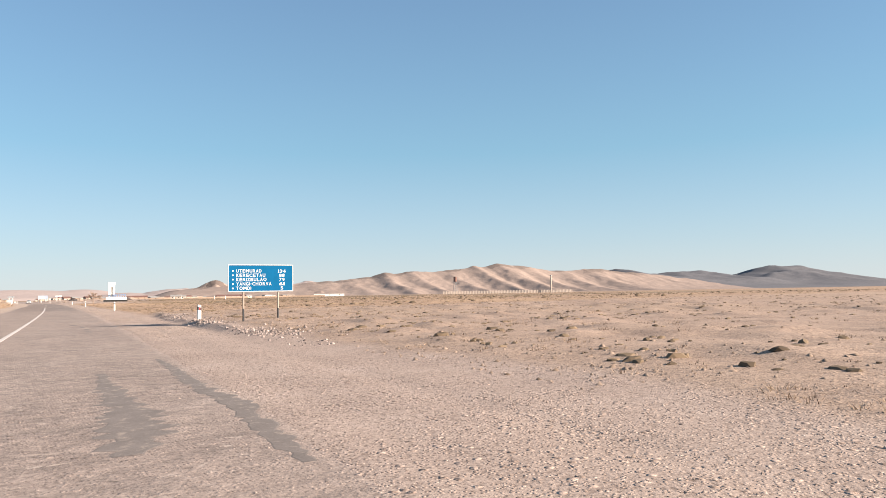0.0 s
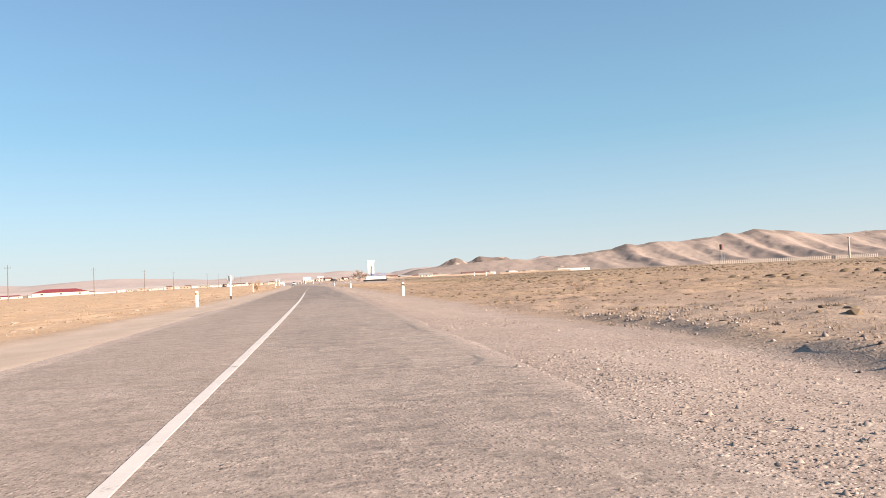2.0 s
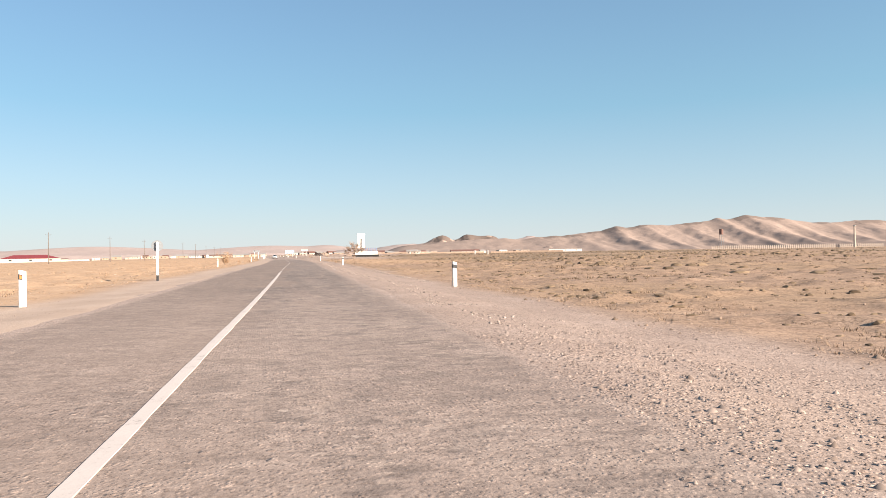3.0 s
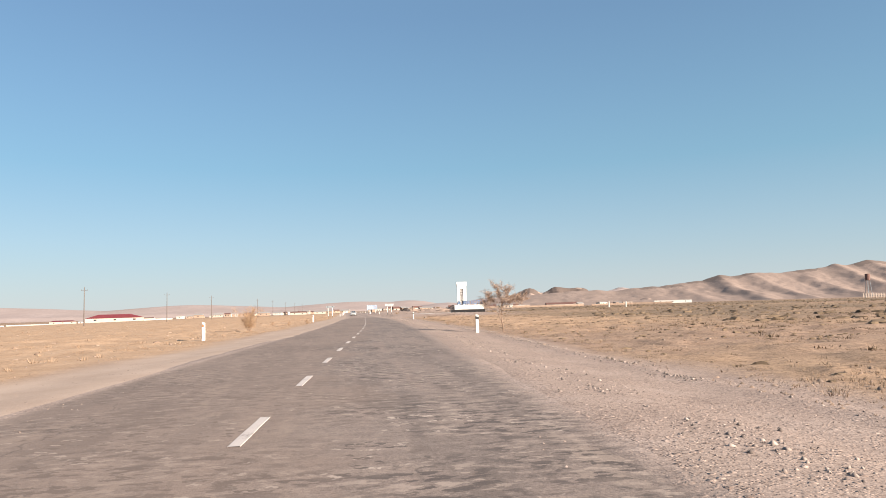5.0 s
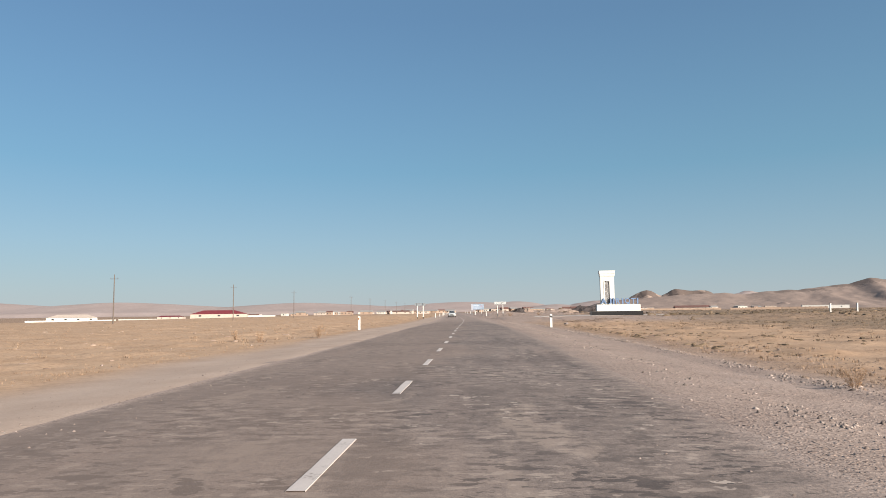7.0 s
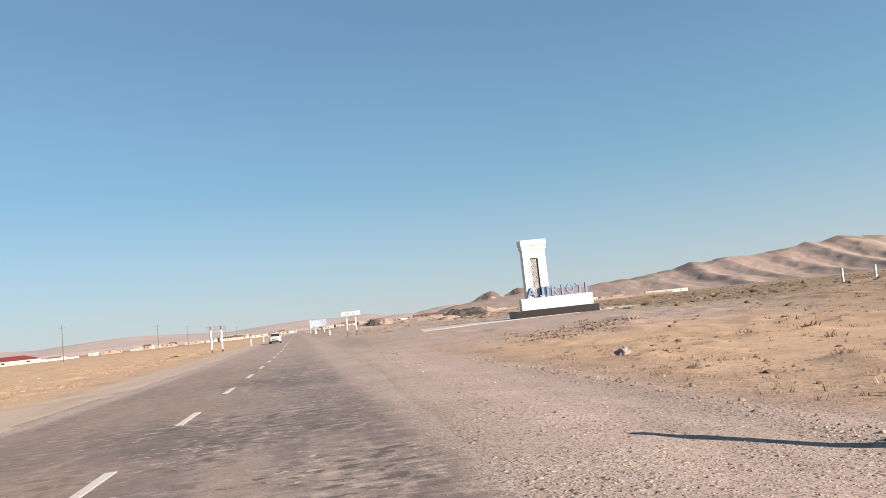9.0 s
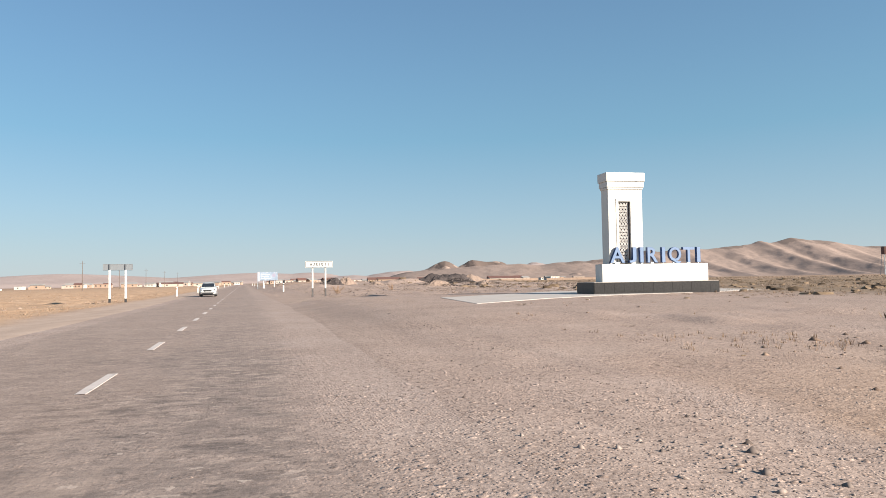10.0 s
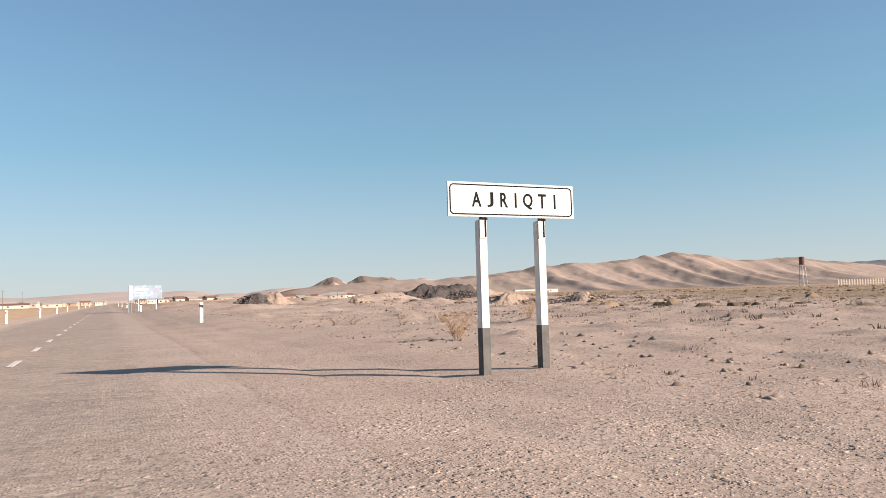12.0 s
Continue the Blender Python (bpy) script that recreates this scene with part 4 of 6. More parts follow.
def blue_sign():
    x0, x1, z0, z1 = -1.52, 1.52, 1.3, 2.56
    t = thing("direction_sign", pose(-0.98, -124.3, 0.24, 0, 0, -3) @ Matrix.Scale(1.045, 4), "blue road direction board with white place names on two posts", "road sign")
    bm = bmesh.new()
    box(bm, x0 + 0.02, x1 - 0.02, -0.012, 0.012, z0 + 0.02, z1 - 0.02)
    part("board", bm, SIGN_BLUE, t)
    bm = bmesh.new()
    for a in ((x0, x1, z0, z0 + 0.035), (x0, x1, z1 - 0.035, z1), (x0, x0 + 0.035, z0 + 0.035, z1 - 0.035), (x1 - 0.035, x1, z0 + 0.035, z1 - 0.035)):
        box(bm, a[0], a[1], -0.025, 0.022, a[2], a[3], 0.004)
    part("frame", bm, SIGN_WHITE, t, "white painted rim")
    for x in (-0.81, 0.81):
        bm = bmesh.new()
        tube(bm, (x, 0.05, 0.5), (x, 0.05, z1 - 0.1), 0.04, 0.038, 14)
        for z in (z0 + 0.2, z1 - 0.25):
            box(bm, x - 0.06, x + 0.06, 0.012, 0.06, z, z + 0.05)
        post = part("sign_post", bm, POLE_PAINT, t)
        bm = bmesh.new()
        tube(bm, (x, 0.05, -0.5), (x, 0.05, 0.52), 0.043, 0.043, 14)
        part("foot", bm, BLACK, post, "black painted foot of the post")
    for k, (word, num, w) in enumerate((("UTEMURAD", "134", 1.16), ("KERECETAU", "88", 1.34), ("KERIZBULAQ", "79", 1.4), ("YANGI-CHORVA", "61", 1.63), ("TOMDI", "5", 0.68))):
        z = z1 - 0.37 - 0.2 * k
        spell("letter", word, t, SIGN_WHITE, x0 + 0.37, -0.012, z, 0.15, w, "white capital letter")
        nw = {3: 0.36, 2: 0.26, 1: 0.12}[len(num)]
        spell("figure", num, t, SIGN_WHITE, x1 - 0.72 + (0.36 - nw) / 2, -0.012, z - 0.006, 0.15, nw, "white figure")
        bm = bmesh.new()
        bmesh.ops.create_cone(bm, cap_ends=True, segments=16, radius1=0.04, radius2=0.04, depth=0.004, matrix=pose(x0 + 0.22, -0.014, z + 0.075, 90, 0, 0))
        part("dot", bm, SIGN_WHITE, t)
    return t


blue_sign()


def village_sign():
    w, z0, z1 = 2.3, 2.31, 2.855
    t = thing("village_sign", pose(8.83, 177.6, 0.19, 0, 0, -2) @ Matrix.Scale(1.1, 4), "white village name board on two white posts with black feet", "road sign")
    i, th, r = 0.032, 0.02, 0.07

    def outline(e, rr):
        pts = []
        for cx, cz, a0 in ((w / 2 - e - rr, z1 - e - rr, 0), (-w / 2 + e + rr, z1 - e - rr, 90), (-w / 2 + e + rr, z0 + e + rr, 180), (w / 2 - e - rr, z0 + e + rr, 270)):
            for s in range(5):
                a = radians(a0 + s * 22.5)
                pts.append((cx + rr * math.cos(a), cz + rr * math.sin(a)))
        return pts
    bm = bmesh.new()
    box(bm, -w / 2, w / 2, -0.015, 0.015, z0, z1, 0.005)
    part("board", bm, SIGN_WHITE, t)
    bm = bmesh.new()
    po, pi_ = outline(i, r), outline(i + th, r - th)
    vo = [[bm.verts.new((x, y, z)) for x, z in p] for p in (po, pi_) for y in (-0.0185, -0.0145)]
    for k in range(20):
        j = (k + 1) % 20
        bm.faces.new((vo[0][k], vo[0][j], vo[2][j], vo[2][k]))
        bm.faces.new((vo[0][k], vo[1][k], vo[1][j], vo[0][j]))
        bm.faces.new((vo[2][k], vo[2][j], vo[3][j], vo[3][k]))
    part("border", bm, SIGN_BLACK, t, "thin black rounded border")
    for k, ch in enumerate("AJRIQTI"):
        cw = {"A": 0.15, "J": 0.1, "R": 0.125, "I": 0.03, "Q": 0.165, "T": 0.14}[ch]
        cx = (-0.66, -0.415, -0.17, 0.045, 0.265, 0.535, 0.78)[k]
        letters("letter", ch, t, SIGN_BLACK, cx - cw / 2, -0.0155, z0 + (0.16 if ch != "Q" else 0.135), 0.235 if ch != "Q" else 0.26, 0.004, cw * 1.08, heavy=0.016)
    for x in (-0.535, 0.535):
        bm = bmesh.new()
        box(bm, x - 0.072, x + 0.072, 0.03, 0.175, 0.57, 2.27, 0.012)
        p = part("sign_post", bm, POST_WHITE, t, "square white concrete post")
        bm = bmesh.new()
        box(bm, x - 0.076, x + 0.076, 0.026, 0.179, -0.4, 0.59, 0.012)
        part("foot", bm, FOOT_GREY, p, "worn black foot of the post")
        bm = bmesh.new()
        box(bm, x - 0.062, x + 0.062, 0.016, 0.03, 1.98, 2.8, 0.003)
        part("bracket", bm, POST_WHITE, p, "flat white steel bracket")
        bm = bmesh.new()
        box(bm, x + 0.024, x + 0.052, 0.011, 0.0155, 2.0, 2.3)
        box(bm, x - 0.076, x + 0.076, 0.011, 0.0155, 2.27, 2.305)
        part("slot", bm, SIGN_BLACK, p, "dark slot in the bracket")
    return t


village_sign()


def back_sign():
    """The board for the other direction, seen from behind."""
    t = thing("village_exit_sign", pose(-8.29, 178.2, -0.33, 0, 0, 4), "back of a grey sheet-metal board on two white posts", "road sign")
    w, z0, z1 = 2.35, 3.0, 3.55
    bm = bmesh.new()
    box(bm, -w / 2, w / 2, 0.1, 0.115, z0, z1, 0.004)
    part("board", bm, STEEL, t, "grey sheet-metal board")
    bm = bmesh.new()
    for z in (z0 + 0.02, z1 - 0.06):
        box(bm, -w / 2 + 0.04, w / 2 - 0.04, 0.07, 0.1, z, z + 0.04)
    for x in (-w / 2, w / 2 - 0.04):
        box(bm, x, x + 0.04, 0.07, 0.1, z0, z1)
    part("stiffener", bm, STEEL, t)
    for x in (-0.63, 0.63):
        bm = bmesh.new()
        box(bm, x - 0.085, x + 0.085, -0.1, 0.07, 0.55, 3.02, 0.012)
        p = part("sign_post", bm, POST_WHITE, t, "square white concrete post")
        bm = bmesh.new()
        box(bm, x - 0.089, x + 0.089, -0.104, 0.074, -0.4, 0.57, 0.012)
        part("foot", bm, BLACK, p, "black painted foot of the post")
        bm = bmesh.new()
        box(bm, x - 0.06, x - 0.02, 0.0, 0.07, 3.02, z1, 0.003)
        box(bm, x + 0.02, x + 0.06, 0.0, 0.07, 3.02, z1, 0.003)
        part("bracket", bm, STEEL, p, "steel bracket")
    return t


back_sign()


def round_sign():
    t = thing("round_sign", stand(-13.28, -34.7, 5), "back of a round metal traffic sign on a white post", "road sign")
    bm = bmesh.new()
    box(bm, -0.07, 0.07, -0.07, 0.07, 0.35, 2.45, 0.012)
    p = part("sign_post", bm, POST_WHITE, t, "square white concrete post")
    bm = bmesh.new()
    box(bm, -0.074, 0.074, -0.074, 0.074, -0.3, 0.37, 0.012)
    part("foot", bm, BLACK, p, "black painted foot of the post")
    bm = bmesh.new()
    bmesh.ops.create_cone(bm, cap_ends=True, segments=40, radius1=0.35, radius2=0.35, depth=0.014, matrix=pose(0, 0.1, 2.2, 90, 0, 0))
    bmesh.ops.bevel(bm, geom=[e for e in bm.edges], offset=0.004, segments=1, affect="EDGES")
    part("disc", bm, STEEL, t, "grey back of a round disc")
    for z in (2.05, 2.3):
        bm = bmesh.new()
        box(bm, -0.2, 0.2, 0.07, 0.092, z, z + 0.035)
        part("bracket", bm, STEEL, t)
    return t


round_sign()


# ---------------------------------------------------------------- the monument
MON = pose(24.7, 153.05, 0.44, 0, 0, -4) @ Matrix.Scale(1.075, 4)


def monument():
    t = thing("village_monument", MON, "white gateway monument with a tall pylon and blue letters", "monument")
    bm = bmesh.new()
    box(bm, -1.25, 7.0, -0.75, 1.75, -0.35, 0.58, 0.015)
    base = part("plinth", bm, GRANITE, t, "dark granite-clad plinth")
    for k in range(13):
        bm = bmesh.new()
        x = -1.23 + k * 0.632
        box(bm, x, x + 0.624, -0.768, -0.752, 0.02, 0.56, 0.003)
        part("slab", bm, GRANITE, base)
    bm = bmesh.new()
    box(bm, -1.22, 6.97, -0.72, 1.72, 0.58, 0.6, 0.006)
    part("ledge", bm, CONCRETE, t, "pale ledge on the plinth")
    bm = bmesh.new()
    box(bm, -0.35, 6.75, 0, 0.95, 0.6, 1.68, 0.015)
    part("wall", bm, RENDER_WHITE, t, "white rendered low wall")
    # pylon with a tall recess, cap on top
    w0, w1, y0, y1, zb, zt = 0.42, 2.68, 0.55, 1.5, 0.6, 6.72
    xm, rw, rz0, rz1, dep = 1.5, 0.4, 1.7, 5.55, 0.22
    sl = xm - rw - 0.2

    def piece(name, label, *dims):
        bm = bmesh.new()
        box(bm, *dims)
        part(name, bm, RENDER_WHITE, t, label)
    piece("pylon_pier", "white rendered pier of the pylon", w0, sl, y0, y1, zb, zt)
    piece("groove_back", "back of the narrow groove", sl, sl + 0.045, y0 + 0.2, y1, zb, zt)
    piece("groove_head", "", sl, sl + 0.045, y0, y0 + 0.2, rz1 + 0.15, zt)
    piece("pylon_rib", "narrow white rib beside the recess", sl + 0.045, xm - rw, y0, y1, zb, zt)
    piece("pylon_pier", "white rendered pier of the pylon", xm + rw, w1, y0, y1, zb, zt)
    piece("lintel", "", xm - rw, xm + rw, y0, y1, rz1, zt)
    piece("recess_sill", "", xm - rw, xm + rw, y0, y1, zb, rz0)
    piece("recess_back", "", xm - rw, xm + rw, y0 + dep, y1, rz0, rz1)
    piece("cornice", "", w0 - 0.05, w1 + 0.05, y0 - 0.05, y1 + 0.05, 6.3, 6.42, 0.01)
    piece("cornice", "", w0 - 0.1, w1 + 0.1, y0 - 0.1, y1 + 0.1, 6.42, 6.78, 0.012)
    piece("cap", "white cap of the pylon", w0 - 0.16, w1 + 0.16, y0 - 0.16, y1 + 0.16, 6.78, 7.32, 0.015)
    # lattice panel in the recess; a dark sheet paints the shade behind and beside it
    bm = bmesh.new()
    box(bm, xm - rw + 0.002, xm + rw - 0.002, y0 + dep - 0.03, y0 + dep - 0.002, rz0, rz1)
    part("panel", bm, SHADE_PANEL, t, "dark sheet behind the lattice, painting the shade of the recess")
    lat = bmesh.new()
    yl = y0 + dep - 0.06
    cell = 0.205
    lx0, lx1 = xm - rw + 0.03, xm + rw - 0.13
    def bar(p, q, r=0.0135):
        (ax, az), (bx, bz) = p, q
        if min(ax, bx) < lx0 - 0.001 or max(ax, bx) > lx1 + 0.001:
            f = lambda v: min(max(v, lx0), lx1)
            if (ax < lx0 and bx < lx0) or (ax > lx1 and bx > lx1):
                return
            s = (bz - az) / (bx - ax) if bx != ax else 0
            nax, nbx = f(ax), f(bx)
            az, bz = az + s * (nax - ax), bz + s * (nbx - bx)
            ax, bx = nax, nbx
        L = math.hypot(bx - ax, bz - az)
        if L < 0.01:
            return
        m = Matrix.Translation(((ax + bx) / 2, yl, (az + bz) / 2)) @ Matrix.Rotation(-math.atan2(bz - az, bx - ax), 4, "Y")
        box(lat, -L / 2, L / 2, -0.02, 0.02, -r, r, 0, m)
    z = rz0 + 0.05
    row = 0
    while z + cell < rz1:
        for c in range(-1, 5):
            cx = lx0 + (c + 0.5 * (row % 2)) * cell + 0.1
            cz = z + cell * 0.5
            hexa = [(cx + 0.078 * math.cos(radians(60 * s + 30)), cz + 0.078 * math.sin(radians(60 * s + 30))) for s in range(6)]
            for s in range(6):
                bar(hexa[s], hexa[(s + 1) % 6])
            for s in range(6):
                px, pz = hexa[s]
                bar((px, pz), (cx + (px - cx) * 1.55, cz + (pz - cz) * 1.55))
        z += cell * 0.87
        row += 1
    for x in (lx0, lx1):
        box(lat, x - 0.02, x + 0.02, yl - 0.025, yl + 0.025, rz0, rz1)
    part("lattice", lat, LATTICE, t, "white star-pattern lattice")
    # letters on the wall
    at = (0.35, 1.6, 2.33, 2.82, 3.8, 4.28, 5.25, 6.2)
    wid = (0.98, 0.5, 0.24, 0.72, 0.24, 0.85, 0.8, 0.26)
    for k, ch in enumerate("AJIRIQTI"):
        hgt = 0.95 if ch != "Q" else 1.06
        x, zz = at[k] + 0.02, 1.76 if ch != "Q" else 1.66
        body = letters("letter", ch, t, LETTER_SIDE, x, 0.36, zz, hgt, 0.2, wid[k], label="blue raised letter with dark sides")
        face = letters("face", ch, body, LETTER_FACE, x + 0.015, 0.355, zz + 0.012, hgt - 0.024, 0.006, wid[k] - 0.03, label="light blue face")
        for v in body.data.vertices:
            v.co.y = 0.36 + (v.co.y - 0.36 if v.co.y > 0.36 else 0.36 - v.co.y)
        bm = bmesh.new()
        box(bm, x + wid[k] * 0.35, x + wid[k] * 0.65, 0.4, 0.5, 1.675, 1.8, 0.006)
        part("stand", bm, WHITE, body, "white footing")
    return t


monument()
bm = bmesh.new()
pts = [(11.8, 141.6), (17.5, 146.6), (24.0, 150.2), (33.0, 152.6), (40.0, 156.5), (40.0, 166), (26, 164), (13.4, 152.9)]
top = [bm.verts.new((x, y, 0.345)) for x, y in pts]
low = [bm.verts.new((x, y, 0.0)) for x, y in pts]
bm.faces.new(top)
for k in range(len(pts)):
    j = (k + 1) % len(pts)
    bm.faces.new((top[k], low[k], low[j], top[j]))
tagged(part("paving_slab", bm, CONCRETE), "pale concrete apron round the monument", "pavement", kind="structure")


# ---------------------------------------------------------------- plants and stones
def blades(name, pos, height, spread, per, mat, label, width=0.012, kind="stuff", lean=0.5, seed=0):
    """Tufts: per blades each, thin tapered triangles fanned out from the foot."""
    r = np.random.default_rng(seed)
    n = len(pos)
    P = np.repeat(pos, per, 0)
    H = np.repeat(height, per) * r.uniform(0.55, 1.1, n * per)
    S = np.repeat(spread, per)
    a = r.uniform(0, 2 * np.pi, n * per)
    rad = S * np.sqrt(r.uniform(0, 1, n * per))
    foot = P + np.stack([np.cos(a) * rad * 0.5, np.sin(a) * rad * 0.5, np.full(n * per, -0.02)], -1)
    b = a + r.normal(0, 0.5, n * per)
    tip = foot + np.stack([np.cos(b) * H * lean * r.uniform(0.2, 1.2, n * per), np.sin(b) * H * lean * r.uniform(0.2, 1.2, n * per), H], -1)
    w = (width * (0.6 + H * 1.5))[:, None] * np.stack([-np.sin(b), np.cos(b), np.zeros(n * per)], -1)
    V = np.stack([foot - w, foot + w, tip], 1).reshape(-1, 3)
    F = np.arange(len(V)).reshape(-1, 3)
    mesh = bpy.data.meshes.new(name)
    mesh.vertices.add(len(V))
    mesh.vertices.foreach_set("co", V.astype(np.float32).ravel())
    mesh.loops.add(F.size)
    mesh.loops.foreach_set("vertex_index", F.astype(np.int32).ravel())
    mesh.polygons.add(len(F))
    mesh.polygons.foreach_set("loop_start", (np.arange(len(F)) * 3).astype(np.int32))
    mesh.update(calc_edges=True)
    return tagged(link(name, mesh, mat), label, name.replace("_", " "), kind=kind)


def scatter(n, x0, x1, y0, y1, keep=None, seed=0, power=1.0):
    """Places on the land between two distances from the centre line."""
    r = np.random.default_rng(seed)
    d = x0 + (x1 - x0) * r.uniform(0, 1, n) ** power
    y = r.uniform(y0, y1, n)
    x = d + centre(y)
    if keep is not None:
        k = r.uniform(0, 1, n) < keep(x, y, d)
        x, y = x[k], y[k]
    g = ground_z(x, y)
    k = (x - centre(y)) / HALF
    top = 0.004 + 0.015 * (1 - k * k) + 0.012 * (fbm(x * 0.5, y * 0.5, 3, 8) - 0.5) * (1 - k ** 8)
    return np.stack([x, y, np.where(np.abs(k) < 0.97, np.maximum(g, top), g)], -1)


off_slab = lambda x, y: np.where((x > 10.5) & (x < 41) & (y > 139) & (y < 167) & (y > 141.6 + (x - 11.8) * 0.6), 0.0, 1.0)
clump = lambda x, y, s, sc=0.3: smooth(0.42, 0.62, fbm(x * sc, y * sc, 3, s))

p = scatter(36000, -8.2, -85, -160, 260, lambda x, y, d: 0.12 + 0.88 * clump(x, y, 5), 1, 1.8)
blades("dry_grass", p, rng.uniform(0.03, 0.1, len(p)), rng.uniform(0.15, 0.5, len(p)), 10, STRAW, "pale golden dry grass on the steppe", 0.014, lean=0.9, seed=3)
p = scatter(30000, 9.4, 100, -160, 215, lambda x, y, d: (0.1 + 0.9 * clump(x, y, 8, 0.22)) * off_slab(x, y) * np.where((y > 112) & (d < 24), 0.06, 1), 2, 1.8)
blades("scrub", p, rng.uniform(0.04, 0.13, len(p)), rng.uniform(0.12, 0.4, len(p)), 12, DRY, "low brown scrub on dry soil", 0.011, lean=1.0, seed=4)
p = scatter(12000, 10.0, 130, 15, 270, lambda x, y, d: clump(x, y, 18, 0.12) * off_slab(x, y) * np.where((y > 112) & (d < 30), 0.05, 1), 12, 1.6)
blades("straw_tufts", p, rng.uniform(0.05, 0.16, len(p)), rng.uniform(0.1, 0.35, len(p)), 8, STRAW, "straw-coloured grass tufts among the scrub", 0.018, seed=14)
p = scatter(9000, 20, 170, 15, 270, lambda x, y, d: clump(x, y, 28, 0.08) * off_slab(x, y), 13, 1.3)
blades("olive_scrub", p, rng.uniform(0.07, 0.2, len(p)), rng.uniform(0.25, 0.7, len(p)), 9, OLIVE, "dull olive scrub on the plain", 0.035, lean=0.9, seed=15)
p = scatter(5200, 9.6, 110, -160, 260, lambda x, y, d: (0.2 + 0.8 * clump(x, y, 38, 0.16)) * off_slab(x, y) * np.where((y > 112) & (d < 26), 0.1, 1), 16, 1.5)
blades("dwarf_shrubs", p, rng.uniform(0.05, 0.13, len(p)), rng.uniform(0.25, 0.8, len(p)), 36, OLIVE, "dark dwarf shrubs dotted over the steppe", 0.011, lean=1.3, seed=17)
p = scatter(9000, 16, 260, -60, 430, lambda x, y, d: (0.12 + 0.88 * clump(x, y, 58, 0.07)) * off_slab(x, y) * np.where((y > 110) & (d < 34), 0.08, 1), 31, 1.25)
blades("dark_shrubs", p, rng.uniform(0.07, 0.2, len(p)), rng.uniform(0.4, 1.5, len(p)), 18, DARK_SHRUB, "dark low shrubs scattered over the plain", 0.036, lean=0.9, seed=32)
p = scatter(1500, -9.5, -70, -160, 240, lambda x, y, d: 0.3 + 0.7 * clump(x, y, 48, 0.16), 18, 1.5)
blades("brown_weeds", p, rng.uniform(0.1, 0.26, len(p)), rng.uniform(0.2, 0.6, len(p)), 22, DRY, "brown withered weeds in the dry grass", 0.016, lean=0.7, seed=19)


def pebbles(name, pos, size, mat, label, seed=0, flat=0.8):
    """Small angular stones, eight faces each."""
    r = np.random.default_rng(seed)
    n = len(pos)
    base = np.array([(1, 0, 0), (-1, 0, 0), (0, 1, 0), (0, -1, 0), (0, 0, 0.75), (0, 0, -0.5)], float)
    V = base[None] * r.uniform(0.55, 1.15, (n, 6, 1)) + r.normal(0, 0.16, (n, 6, 3))
    a = r.uniform(0, 2 * np.pi, n)
    c, s = np.cos(a)[:, None], np.sin(a)[:, None]
    V = np.stack([V[..., 0] * c - V[..., 1] * s * 0.8, V[..., 0] * s + V[..., 1] * c * 0.8, V[..., 2] * flat], -1) * size[:, None, None] + pos[:, None]
    V[:, :4, 2] -= 0.15 * size[:, None]
    f = np.array([(0, 2, 4), (2, 1, 4), (1, 3, 4), (3, 0, 4), (2, 0, 5), (1, 2, 5), (3, 1, 5), (0, 3, 5)][:8 if n < 6000 else 4])
    F = (np.arange(n)[:, None, None] * 6 + f[None]).reshape(-1, 3)
    mesh = bpy.data.meshes.new(name)
    V = V.reshape(-1, 3)
    mesh.vertices.add(len(V))
    mesh.vertices.foreach_set("co", V.astype(np.float32).ravel())
    mesh.loops.add(F.size)
    mesh.loops.foreach_set("vertex_index", F.astype(np.int32).ravel())
    mesh.polygons.add(len(F))
    mesh.polygons.foreach_set("loop_start", (np.arange(len(F)) * 3).astype(np.int32))
    mesh.update(calc_edges=True)
    return tagged(link(name, mesh, mat), label, name.replace("_", " "), kind="stuff")


p = scatter(190000, 1.6, 10.5, -160, 205, lambda x, y, d: (0.25 + 0.75 * clump(x, y, 44, 0.5)) * off_slab(x, y) * (0.02 + 0.98 * smooth(2.6, 5.4, d)), 21)
pebbles("gravel", p, rng.uniform(0.008, 0.022, len(p)) * rng.choice([1, 1, 1, 1.5], len(p)), STONE, "loose gravel on the road shoulder", 5)
for d0, wd, y0, y1, n, sd, big in ((5.5, 0.6, -70, 125, 30000, 81, 1.45), (8.3, 0.4, -45, 112, 26000, 82, 1.7), (6.6, 0.35, 95, 170, 4000, 83, 1.0), (-8.9, 0.6, -60, 110, 5000, 84, 1.0)):
    p = scatter(n, d0 - 2.5 * wd, d0 + 2.5 * wd, y0, y1, lambda x, y, d: np.exp(-((d - d0 - 0.6 * (fbm(y * 0.1, y * 0 + 7, 2, 91) - 0.5)) / wd) ** 2) * (0.1 + 0.9 * clump(x, y, sd, 0.45)), sd)
    pebbles("gravel_windrow", p, big * rng.uniform(0.01, 0.028, len(p)) * rng.choice([1, 1, 1, 1.7], len(p)), RIDGE_STONE, "mixed pale and dark stones in a low windrow", sd)
p = scatter(26000, 4.0, 7.6, -135, -62, lambda x, y, d: (0.06 + 0.94 * clump(x, y, 86, 0.28)) * smooth(3.9, 4.8, d) * smooth(7.6, 6.6, d), 87)
pebbles("coarse_gravel", p, rng.uniform(0.012, 0.036, len(p)) * rng.choice([1, 1, 1, 1.6], len(p)), STONE, "coarse broken gravel along the asphalt edge", 88)
p = scatter(22000, 8, 26, 112, 205, lambda x, y, d: off_slab(x, y), 25)
pebbles("lot_gravel", p, rng.uniform(0.008, 0.028, len(p)), STONE, "loose gravel on the lay-by", 15)
